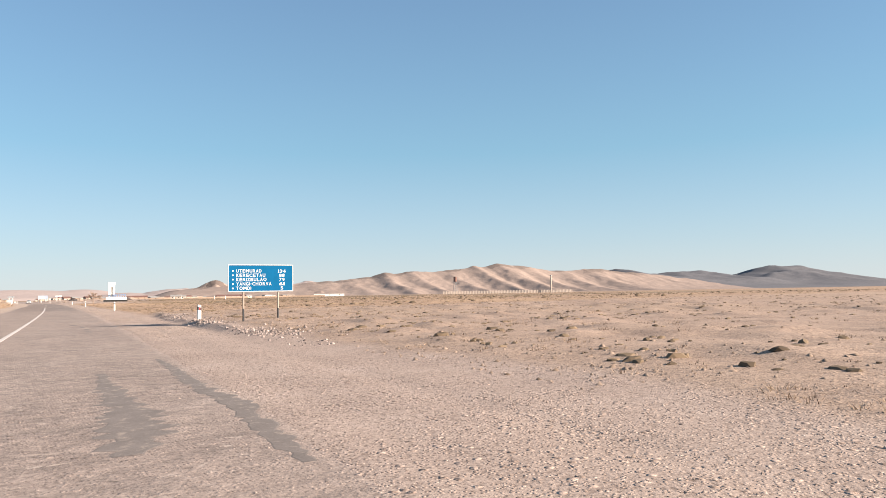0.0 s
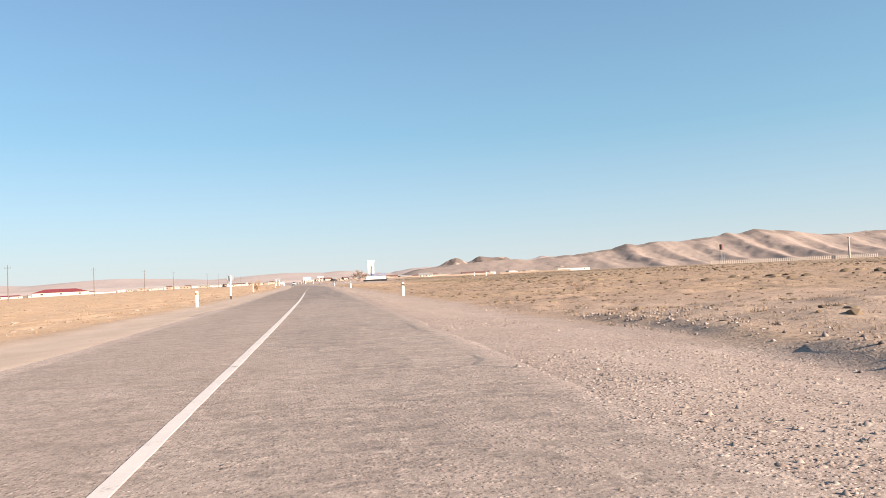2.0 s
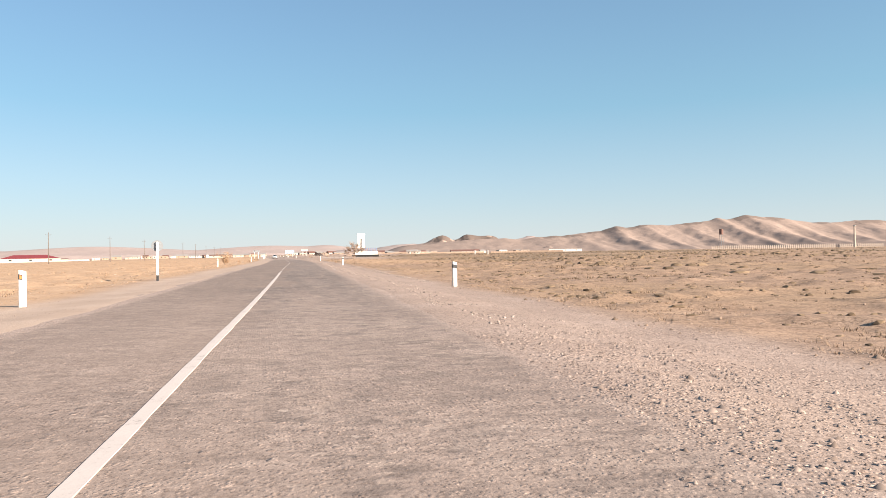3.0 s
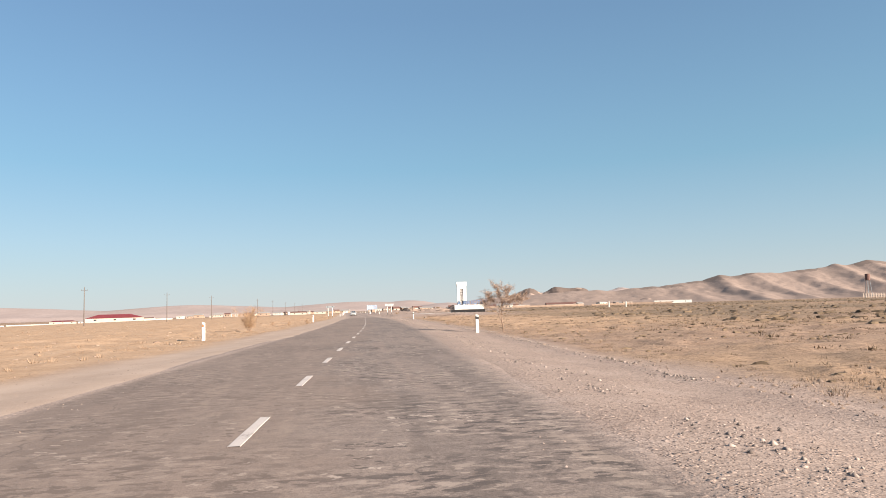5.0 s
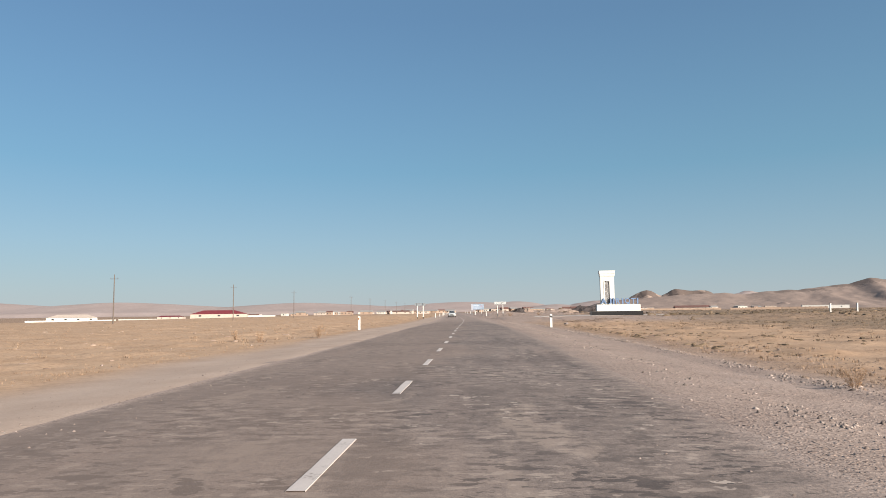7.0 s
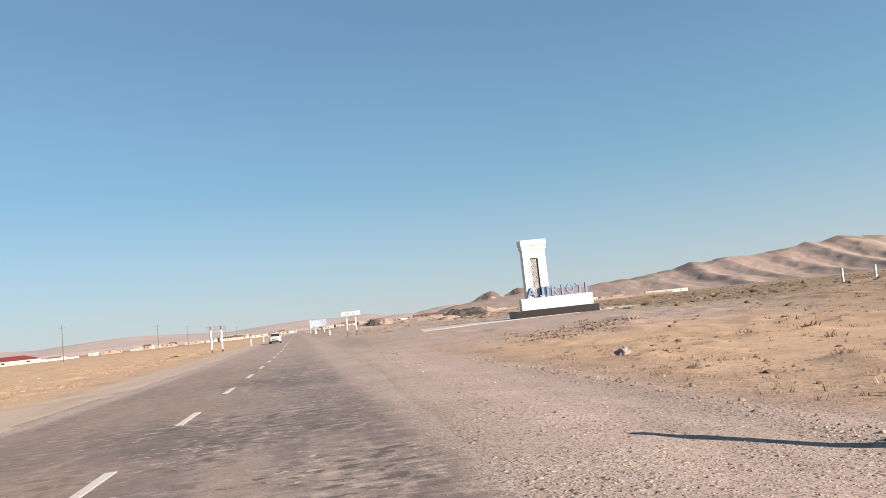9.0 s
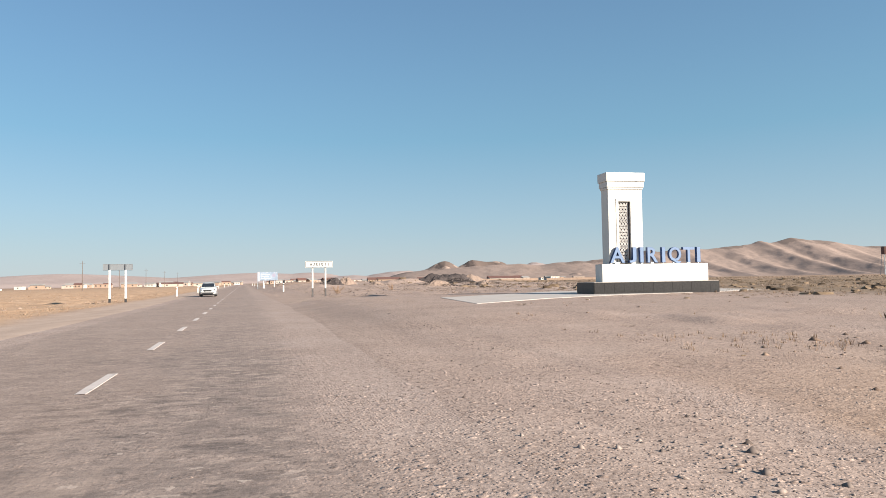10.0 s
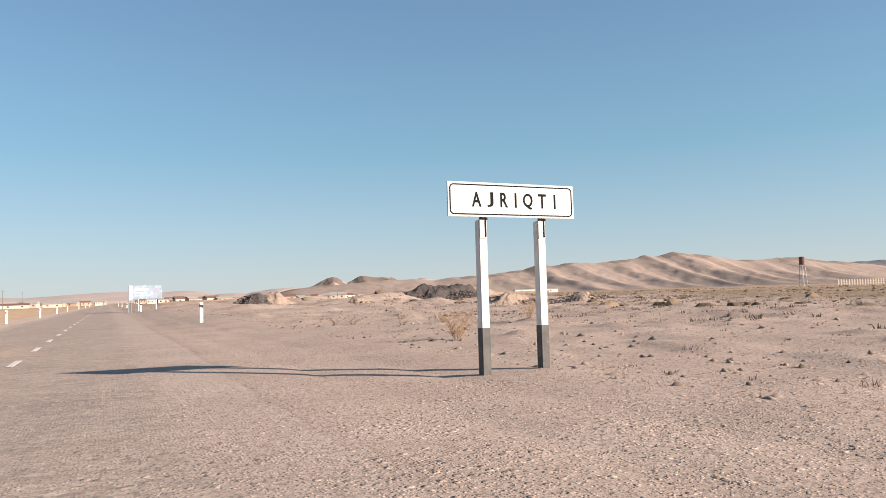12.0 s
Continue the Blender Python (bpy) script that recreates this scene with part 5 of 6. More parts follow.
p = scatter(12000, -2.8, -9.5, -160, 205, lambda x, y, d: 0.2 + 0.8 * clump(x, y, 45, 0.4), 22)
pebbles("verge_gravel", p, rng.uniform(0.007, 0.03, len(p)), STONE, "sparse pebbles on the sandy verge", 6)
p = scatter(20000, 8.2, 12.8, -160, 110, lambda x, y, d: clump(x, y, 9, 0.3) * 0.9 + 0.05, 23)
pebbles("earth_clods", p, rng.uniform(0.015, 0.06, len(p)) * rng.choice([1, 1, 1, 1.8], len(p)), CLOD, "broken earth clods along the bank", 7)
def cushions(name, pos, size, mat, label, seed):
    """Low domes of dense dead scrub."""
    q = np.random.default_rng(seed)
    n = len(pos)
    a = np.arange(6) * np.pi / 3
    base = np.concatenate([np.stack([np.cos(a), np.sin(a), 0 * a - 0.15], -1), np.stack([0.66 * np.cos(a + 0.5), 0.66 * np.sin(a + 0.5), 0 * a + 0.3], -1), [(0, 0, 0.42)]])
    V = base[None] * q.uniform(0.7, 1.25, (n, 13, 1)) * np.stack([q.uniform(0.8, 1.4, n), q.uniform(0.6, 1.0, n), q.uniform(0.5, 1.2, n)], -1)[:, None] * size[:, None, None] + pos[:, None]
    f = [(k, (k + 1) % 6, 6 + k) for k in range(6)] + [((k + 1) % 6, 6 + (k + 1) % 6, 6 + k) for k in range(6)] + [(6 + k, 6 + (k + 1) % 6, 12) for k in range(6)]
    F = (np.arange(n)[:, None, None] * 13 + np.array(f)[None]).reshape(-1, 3)
    return tagged(raw(name, V.reshape(-1, 3), F, mat), label, name.replace("_", " "), kind="stuff")


p = scatter(15000, 10.5, 95, -160, 250, lambda x, y, d: (0.12 + 0.88 * clump(x, y, 68, 0.14)) * off_slab(x, y) * np.where((y > 110) & (d < 30), 0.06, 1), 33, 1.5)
cushions("low_cushions", p, rng.uniform(0.05, 0.17, len(p)) * rng.choice([0.8, 1, 1.3], len(p)), DARK_SHRUB, "flat dark cushions of withered scrub", 34)
p = scatter(9000, 30, 300, -60, 480, lambda x, y, d: (0.1 + 0.9 * clump(x, y, 78, 0.05)) * off_slab(x, y), 35, 1.2)
cushions("far_cushions", p, rng.uniform(0.2, 0.7, len(p)), DARK_SHRUB, "dark cushions of scrub out on the plain", 36)
p = scatter(2200, -10.5, -90, -160, 260, lambda x, y, d: 0.1 + 0.9 * clump(x, y, 88, 0.12), 37, 1.5)
cushions("straw_cushions", p, rng.uniform(0.06, 0.22, len(p)), CLOD, "brown cushions of scrub in the dry grass", 38)
p = scatter(26000, 7.2, 11.5, -140, -88, lambda x, y, d: np.exp(-((d - bank(y) - 0.5) / np.where(d < bank(y) + 0.5, 0.4, 1.1)) ** 2) * (0.1 + 0.9 * clump(x, y, 61, 0.3)), 27)
pebbles("dark_rubble", p, rng.uniform(0.02, 0.07, len(p)) * rng.choice([1, 1, 1, 1.9], len(p)), BANK_RUBBLE, "dark stony rubble along the bank by the sign", 12)
p = scatter(7000, 12, 80, -160, 300, lambda x, y, d: (0.15 + 0.85 * clump(x, y, 19, 0.1)) * off_slab(x, y), 24, 1.5)
pebbles("field_stones", p, rng.uniform(0.03, 0.11, len(p)), CLOD, "stones and clods scattered over the plain", 8)
p = scatter(2500, -9, -50, -160, 240, lambda x, y, d: 0.2 + 0.8 * clump(x, y, 29, 0.15), 26, 1.5)
pebbles("plain_stones", p, rng.uniform(0.03, 0.08, len(p)), STONE, "pale stones in the dry grass", 9)


def bush(x, y, height, width, mat, label, seed, n=320, name="bush"):
    """A dry bush: stems that fork, and many thin twigs."""
    r = random.Random(seed)
    t = thing(name, stand(x, y, r.uniform(0, 360)), label, "bush", "roadside bushes")
    bm = bmesh.new()
    ends = []
    for k in range(9):
        a = r.uniform(0, 6.28)
        s = r.uniform(0.15, 0.5) * width
        p0 = Vector((math.cos(a) * 0.04, math.sin(a) * 0.04, -0.06))
        p1 = Vector((math.cos(a) * s * 0.5, math.sin(a) * s * 0.5, height * r.uniform(0.35, 0.5)))
        p2 = Vector((math.cos(a + r.uniform(-.5, .5)) * s, math.sin(a + r.uniform(-.5, .5)) * s, height * r.uniform(0.65, 0.95)))
        k_ = min(1.0, 0.25 + 0.5 * height)
        tube(bm, p0, p1, 0.014 * k_, 0.009 * k_, 5)
        tube(bm, p1, p2, 0.009 * k_, 0.004 * k_, 4)
        ends += [p1, p1.lerp(p2, 0.5), p2, p0.lerp(p1, 0.6)]
    part("stems", bm, BARK, t)
    V, F = [], []
    for k in range(n):
        e = r.choice(ends)
        d = Vector((r.gauss(0, 1), r.gauss(0, 1), r.gauss(0.5, 0.7))).normalized() * r.uniform(0.06, 0.2) * height
        o = e + Vector((r.gauss(0, 0.06), r.gauss(0, 0.06), r.gauss(0, 0.06))) * height
        sdir = d.cross(Vector((r.gauss(0, 1), r.gauss(0, 1), r.gauss(0, 1)))).normalized() * 0.0026 * (0.6 + height)
        i = len(V)
        V += [tuple(o - sdir), tuple(o + sdir), tuple(o + d)]
        F.append((i, i + 1, i + 2))
    tagged(raw("twig_mass", V, F, mat, t), kind="stuff")
    return t


bush(-12.75, 40.5, 2.2, 2.6, TWIG, "tall dry tangled orange-brown bush at the verge", 1, 3000)
bush(-9.2, 70.8, 0.75, 1.0, TWIG, "small dry brown bush on the verge", 2, 1200)
bush(-11.2, 65.5, 0.55, 0.8, TWIG, "small dry brown bush on the verge", 3, 1200)
bush(-13.5, 69.0, 0.6, 0.9, TWIG, "small dry brown bush on the verge", 4, 1200)
bush(11.4, -65.0, 0.7, 2.2, DRY, "low spreading grey-brown bush in the scrub", 5, 2000)
bush(11.5, 185.2, 0.9, 1.5, TWIG, "dry straw-coloured bush behind the signpost", 6, 1800)
bush(18.8, 192.5, 0.8, 1.3, TWIG, "dry straw-coloured bush on bare soil", 7, 1100)
bush(10.2, 93.5, 0.45, 0.9, DRY, "low dark scrub bush near the shoulder", 8, 1000)
bush(6.1, 43.0, 0.36, 0.8, TWIG, "low dry tussock by the gravel", 10, 1300)

for k, (x, y, h, w) in enumerate(((11.6, 197.2, 0.3, 1.0), (13.1, 199.4, 0.36, 1.3), (14.4, 196.2, 0.25, 0.9), (15.8, 199.8, 0.34, 1.2), (17.0, 197.0, 0.28, 1.4), (20.4, 201.0, 0.32, 1.1), (29.5, 196.0, 0.3, 1.2))):
    bush(x, y, h, w, DARK_SHRUB, "low dark withered bush on bare soil", 20 + k, 900)


q = np.random.default_rng(41)
for wx, wy, wr in ((12.4, 125.5, 1.8), (15.0, 121.5, 1.9), (13.2, 118.0, 1.2)):
    a, d = q.uniform(0, 6.283, 260), wr * np.sqrt(q.uniform(0, 1, 260))
    px, py = wx + np.cos(a) * d * 1.3, wy + np.sin(a) * d
    px, py = px[:70], py[:70]
    blades("yellow_weeds", np.stack([px, py, ground_z(px, py)], -1), q.uniform(0.06, 0.16, 70), q.uniform(0.1, 0.3, 70), 9, STRAW, "patch of yellow dry weeds on the gravel", 0.01, seed=int(wx * 10))


def tree(x, y):
    r = random.Random(11)
    t = thing("tree", stand(x, y, 0) @ Matrix.Diagonal((0.98, 0.98, 0.9, 1)), "small half-bare tree with withered brown leaves", "tree")
    bm = bmesh.new()
    tips = []

    def limb(p, d, length, rad, depth):
        steps_ = 4
        for k in range(steps_):
            q = p + d * (length / steps_)
            d2 = (d + Vector((r.gauss(0, 0.13), r.gauss(0, 0.13), r.gauss(0.02, 0.08)))).normalized()
            tube(bm, p, q, rad, rad * 0.86, 7 if rad > 0.02 else 4)
            p, d, rad = q, d2, rad * 0.86
            if depth >= 2 or (depth == 1 and k >= 1):
                tips.append((p.copy(), d.copy(), depth))
            if depth < 4 and k >= 1 and r.random() < 0.75:
                s = (d + Vector((r.gauss(0, 0.7), r.gauss(0, 0.7), r.gauss(0.12, 0.32)))).normalized()
                limb(p.copy(), s, length * r.uniform(0.5, 0.72), rad * 0.62, depth + 1)

    base = Vector((0, 0, -0.1))
    trunk = Vector((-0.1, 0.02, 1.0)).normalized()
    tube(bm, base, base + trunk * 0.25, 0.07, 0.042, 9)
    tube(bm, base + trunk * 0.25, base + trunk * 1.35, 0.042, 0.034, 9)
    fork = base + trunk * 1.3
    tube(bm, base + trunk * 0.75 + Vector((-0.03, 0, 0)), fork + Vector((-0.22, 0, 0.2)), 0.028, 0.022, 7)
    for d, ln, rad in (((-1.0, 0.1, 0.8), 1.35, 0.042), ((-0.45, -0.3, 1.0), 1.25, 0.04), ((0.1, 0.25, 1.0), 1.25, 0.04), ((0.05, -0.1, 1.0), 1.3, 0.036), ((1.0, -0.1, 0.75), 1.5, 0.042), ((-1.0, -0.4, 0.55), 1.1, 0.032), ((0.6, 0.45, 0.9), 1.15, 0.03), ((-0.2, 0.6, 0.8), 1.0, 0.028), ((0.15, -0.25, 1.0), 1.15, 0.034), ((0.5, -0.3, 1.0), 1.1, 0.03)):
        limb(fork.copy(), Vector(d).normalized(), ln, rad * 0.62, 1)
    part("trunk", bm, BARK, t, "slender forked trunk and limbs", True)
    V, F = [], []
    for p, d, dep in tips:
        if p.z < 1.85 or (p.z < 2.3 and r.random() < 0.5):
            continue
        for k in range(19 if dep >= 2 else 2):
            o = p + d * r.uniform(-0.1, 0.22) + Vector((r.gauss(0, 0.05), r.gauss(0, 0.05), r.gauss(0, 0.05)))
            ln = r.uniform(0.045, 0.11)
            a = (d * 0.7 + Vector((r.gauss(0, 0.6), r.gauss(0, 0.6), r.gauss(-0.45, 0.45)))).normalized()
            b = a.cross(Vector((r.gauss(0, 1), r.gauss(0, 1), r.gauss(0, 1)))).normalized() * ln * 0.13
            i = len(V)
            V += [tuple(o), tuple(o + a * ln * 0.45 + b), tuple(o + a * ln + Vector((0, 0, -0.2 * ln))), tuple(o + a * ln * 0.45 - b)]
            F.append((i, i + 1, i + 2, i + 3))
    raw("crown", V, F, LEAF, t, "sparse withered brown leaves")
    return t


tree(6.3, 19.35)


def rock(x, y, sx, sy, sz, mat, label, seed, rz=0):
    bm = bmesh.new()
    bmesh.ops.create_icosphere(bm, subdivisions=3, radius=1)
    for v in bm.verts:
        c = v.co.copy()
        k = 1 + 0.45 * noise.noise(c * 1.7 + Vector((seed, 0, 0))) + 0.25 * noise.noise(c * 4.1 + Vector((0, seed, 0)))
        v.co = Vector((c.x * k * sx, c.y * k * sy, max(c.z * k, -0.35) * sz))
    mesh = bpy.data.meshes.new("rock")
    bm.to_mesh(mesh)
    bm.free()
    ob = link("rock", mesh, mat)
    ob.matrix_basis = pose(x, y, gz(x, y) + 0.1 * sz, 0, 0, rz)
    return tagged(ob, label, "rock")


def heap(name, x, y, rx, ry_, h, flat, mat, label, seed, rz=0, lean=0.0):
    """A tipped heap: steep loose sides, a ragged crest as wide as flat says, its summit shifted along by lean."""
    na, nr = 72, 26
    A, R = np.meshgrid(np.linspace(0, 2 * np.pi, na, endpoint=False), np.linspace(0.0, 1.0, nr))
    out = 1 + 0.45 * (fbm(np.cos(A) * 2 + 5, np.sin(A) * 2 + 5, 3, seed) - 0.5)
    X, Y = R * out * np.cos(A) * rx, R * out * np.sin(A) * ry_
    prof = 1 - smooth(flat, 1.0, R) ** 0.8
    n1 = fbm(X * 0.5 + 9, Y * 0.5 + 9, 3, seed + 2)
    n2 = fbm(X * 1.7, Y * 1.7, 3, seed + 4)
    Z = h * prof * (0.62 + 0.75 * n1) + 0.3 * h * (n2 - 0.5) * smooth(1.0, 0.8, R) - 0.15 * R
    X = X + lean * rx * prof
    a = radians(rz)
    wx, wy = x + X * math.cos(a) - Y * math.sin(a), y + X * math.sin(a) + Y * math.cos(a)
    V = np.stack([wx - x, wy - y, ground_z(wx, wy) - gz(x, y) + Z], -1).reshape(-1, 3)
    F = [(i * na + k, i * na + (k + 1) % na, (i + 1) * na + (k + 1) % na, (i + 1) * na + k) for i in range(nr - 1) for k in range(na)]
    ob = raw(name, V, F, mat)
    ob.matrix_basis = pose(x, y, gz(x, y))
    return tagged(ob, label, "mound")


rock(10.9, 104.5, 0.25, 0.2, 0.2, ROCK, "grey boulder lying on bare soil", 3)
heap("dark_mound", 42.0, 247.5, 6.4, 3.0, 1.6, 0.5, SPOIL, "long black heap of stony spoil with a ragged crest", 8, 8)
# dark heap added to colour in the shaded left face of the pale one
heap("dark_mound", 21.4, 268.0, 3.2, 2.0, 1.7, 0.15, SPOIL, "dark heap standing for the shaded left face of the earth heap", 17, -20, 0.2)
heap("earth_mound", 24.6, 268.8, 4.2, 2.6, 2.0, 0.1, EARTH, "pale conical heap of dry earth", 19, 10)
heap("earth_mound", 24.4, 231.0, 2.6, 1.6, 0.9, 0.2, EARTH, "small brown heap of earth and broken stone", 23, 10)
heap("earth_mound", 30.5, 212.5, 3.4, 1.7, 0.75, 0.3, EARTH, "low brown mound of clods and weeds", 29, 30)
heap("earth_mound", 38.0, 214.0, 3.0, 1.6, 0.6, 0.3, EARTH, "low mound of earth and stones", 31, 40)
heap("earth_mound", 47.5, 249.0, 3.6, 2.2, 1.2, 0.2, EARTH, "pale earth shoulder beside the black spoil", 37, 0)


def strew(name, spots, size, mat, label, seed):
    """Broken lumps thrown over ground or heaps: x, y, radius along and across, number, height of the heap."""
    q = np.random.default_rng(seed)
    P = []
    for x, y, rx, ry_, n, h in spots:
        a, d = q.uniform(0, 6.283, n), np.sqrt(q.uniform(0, 1, n))
        px, py = x + np.cos(a) * d * rx, y + np.sin(a) * d * ry_
        P.append(np.stack([px, py, ground_z(px, py) + h * (1 - d * d) * q.uniform(0.75, 1.0, n)], -1))
    P = np.concatenate(P)
    return pebbles(name, P, size[0] + (size[1] - size[0]) * q.uniform(0, 1, len(P)) ** 2.2 * q.choice([1, 1, 1.5], len(P)), mat, label, seed, 0.6)


# the second spot lies on the dark heap that paints the shaded face
strew("spoil_lumps", [(42.0, 247.5, 6.0, 2.9, 2600, 1.5), (21.2, 268.0, 2.8, 1.9, 500, 1.6)], (0.06, 0.26), SPOIL_LUMP, "black broken lumps covering the spoil heap and the shaded earth face", 61)
strew("brown_rubble", [(30.5, 212.5, 3.6, 1.9, 620, 0.6), (38, 214, 3.4, 1.8, 420, 0.5), (24.4, 231, 2.6, 1.6, 260, 0.7), (36, 218, 8, 2.0, 420, 0.1), (50, 219, 9, 2.5, 360, 0.1), (22, 203, 3, 1.2, 120, 0.05)], (0.05, 0.2), RUBBLE, "brown broken rubble and earth on the waste ground", 62)
strew("pale_rubble", [(36, 211, 13, 5, 1100, 0.0), (54, 218, 13, 6, 900, 0.0), (24, 198, 9, 4, 300, 0.0)], (0.04, 0.15), STONE, "pale stones strewn over the waste ground", 63)
p = scatter(42000, 9, 70, 165, 330, lambda x, y, d: 0.12 + 0.88 * clump(x, y, 95, 0.22), 71, 1.3)
pebbles("waste_clods", p, rng.uniform(0.02, 0.08, len(p)) * rng.choice([0.7, 1, 1.2, 1.7], len(p)), CLOD, "clods and stones strewn over the waste ground", 72, 0.6)
p = scatter(6500, 9, 75, 165, 330, lambda x, y, d: 0.05 + 0.95 * clump(x, y, 97, 0.18), 73, 1.3)
pebbles("dark_litter", p, rng.uniform(0.05, 0.2, len(p)), RUBBLE, "dark rubble lying about the waste ground", 74, 0.5)
strew("gravel_spill", [(5.8, 160.8, 1.2, 2.2, 1700, 0.0), (7.4, 162.2, 1.2, 1.8, 900, 0.0), (8, 158, 2.0, 3.0, 600, 0.0)], (0.008, 0.035), STONE, "spill of pale gravel beside the road", 65)
strew("rubble_bank", [(14.0, 118.0, 2.2, 1.4, 160, 0.05), (16.4, 121.5, 3.4, 1.8, 260, 0.08), (19.0, 123.5, 3.0, 1.6, 240, 0.06), (14.5, 121, 4.5, 5, 260, 0)], (0.03, 0.15), BANK_CLOD, "brown clods and stones on the pale soil bank", 64)


# ---------------------------------------------------------------- village and poles
def gable(bm, w, d, z0, h, over=0.35, hip=0.0):
    x, y = w / 2 + over, d / 2 + over
    e = [bm.verts.new(v) for v in ((-x, -y, z0), (x, -y, z0), (x, y, z0), (-x, y, z0))]
    r = [bm.verts.new(v) for v in ((-x + hip, 0, z0 + h), (x - hip, 0, z0 + h))]
    bm.faces.new((e[0], e[1], r[1], r[0]))
    bm.faces.new((e[2], e[3], r[0], r[1]))
    bm.faces.new((e[1], e[2], r[1]))
    bm.faces.new((e[3], e[0], r[0]))
    bm.faces.new(e[::-1])


def house(x, y, w, d, h, roof, wall, roof_mat, label, rz=0.0, windows=3, group="village houses", hip=0.0, z=None, big=1.1):
    t = thing("house", pose(x, y, (gz(x, y) if z is None else z) - 0.1, 0, 0, rz), label, "house", group)
    bm = bmesh.new()
    box(bm, -w / 2, w / 2, -d / 2, d / 2, -0.6, h)
    part("wall", bm, wall, t)
    bm = bmesh.new()
    if roof > 0:
        gable(bm, w, d, h, roof, 0.4, hip)
    else:
        box(bm, -w / 2 - 0.15, w / 2 + 0.15, -d / 2 - 0.15, d / 2 + 0.15, h, h + 0.25, 0.03)
    part("roof", bm, roof_mat, t)
    for k in range(windows):
        cx = -w / 2 + w * (k + 0.5) / windows
        ww = min(big, w / windows * 0.3)
        bm = bmesh.new()
        box(bm, cx - ww / 2, cx + ww / 2, -d / 2 - 0.05, -d / 2 + 0.1, h * 0.42, h * 0.76)
        part("window", bm, WINDOW, t)
    return t


def long_wall(x0, y0, x1, y1, h, mat, label):
    L = math.hypot(x1 - x0, y1 - y0)
    bm = bmesh.new()
    box(bm, 0, L, -0.15, 0.15, -0.8, h)
    for k in range(int(L / 6) + 1):
        box(bm, k * 6 - 0.25, k * 6 + 0.25, -0.22, 0.22, -0.8, h + 0.18)
    ob = part("compound_wall", bm, mat)
    ob.matrix_basis = pose(x0, y0, gz(x0, y0), 0, 0, math.degrees(math.atan2(y1 - y0, x1 - x0)))
    return tagged(ob, label, "wall")


RZ_L = 18
house(-247, 752, 56, 19, 4.3, 3.9, WALL_CREAM, ROOF_RED, "long cream building with a dark red hipped roof", RZ_L, 3, hip=13, big=2.6)
house(-300, 756, 25, 12, 2.8, 1.3, WALL_CREAM, ROOF_RED, "low cream annexe with a red roof", RZ_L, 3, hip=4)
house(-412, 770, 48, 18, 4.4, 3.4, WALL_WHITE, WALL_CREAM, "pale building with a low cream hipped roof", 25, 4, hip=10, big=2.2)
long_wall(-420, 700, -360, 760, 1.9, WALL_WHITE, "long whitewashed compound wall")
long_wall(-358, 762, -314, 764, 1.7, WALL_WHITE, "long whitewashed compound wall")
long_wall(-222, 770, -196, 784, 1.7, WALL_WHITE, "long whitewashed compound wall")

r = random.Random(5)
kinds = ((WALL_WHITE, ROOF_GREY, "whitewashed house with a grey slate roof"), (WALL_CREAM, ROOF_BROWN, "cream house with a brown roof"),
         (WALL_CREAM, ROOF_GREY, "cream house with a grey slate roof"), (WALL_CLAY, ROOF_BROWN, "clay-walled house with a brown roof"), (WALL_CLAY, ROOF_GREY, "clay-walled house with a grey roof"), (WALL_WHITE, WALL_CREAM, "whitewashed flat-roofed village house"))
def cluster(n, ax, bx, y0, y1, size, low=2.4, high=3.6):
    """Village houses between two bearings, given as x at 800 m."""
    for k in range(n):
        y = r.uniform(y0, y1)
        x = (r.uniform(ax, bx) + 9) * y / 800
        wall, rf, lab = r.choice(kinds)
        flat_ = rf is WALL_CREAM or r.random() < 0.3
        house(x, y, r.uniform(*size), r.uniform(6, 9), r.uniform(low, high), 0 if flat_ else r.uniform(1.0, 2.0), wall, rf, lab, r.uniform(-20, 24), r.randint(1, 3))


cluster(14, -340, -195, 860, 1050, (5, 14))
cluster(20, -190, -100, 760, 1000, (5, 13))
cluster(26, -95, -12, 720, 1100, (5, 12))
cluster(34, 14, 75, 640, 1050, (4, 10), 2.2, 3.2)
cluster(46, 75, 205, 640, 1050, (4, 11), 2.0, 3.0)
cluster(14, 190, 340, 640, 800, (4, 10), 2.0, 2.8)
for x0, y0, x1, y1, h in ((150, 600, 215, 590, 1.6), (225, 596, 262, 588, 1.4), (95, 640, 140, 632, 1.5), (268, 640, 318, 622, 1.6), (40, 520, 62, 512, 1.4)):
    long_wall(x0, y0, x1, y1, h, WALL_CLAY, "low clay yard wall")
house(-52, 700, 16, 9, 2.4, 1.2, WALL_CREAM, ROOF_BROWN, "long cream house with a dark brown roof", 6, 2)
house(-30, 690, 11, 8, 2.4, 1.2, WALL_CREAM, ROOF_GREY, "cream house with a grey slate roof", 4, 2)
house(357, 700, 40, 8, 3.0, 0, RENDER_WHITE, RENDER_WHITE, "long low white farm building on the plain", -20, 3)
house(300, 690, 10, 7, 2.8, 0, WALL_CREAM, WALL_CREAM, "small cream flat-roofed hut", -16, 2)
house(207, 640, 26, 10, 2.2, 1.9, WALL_WHITE, ROOF_BROWN, "long barn with a dark roof", -8, 4)
house(115, 660, 18, 9, 2.8, 1.8, WALL_CLAY, ROOF_BROWN, "clay-walled house with a brown roof", -6, 3)


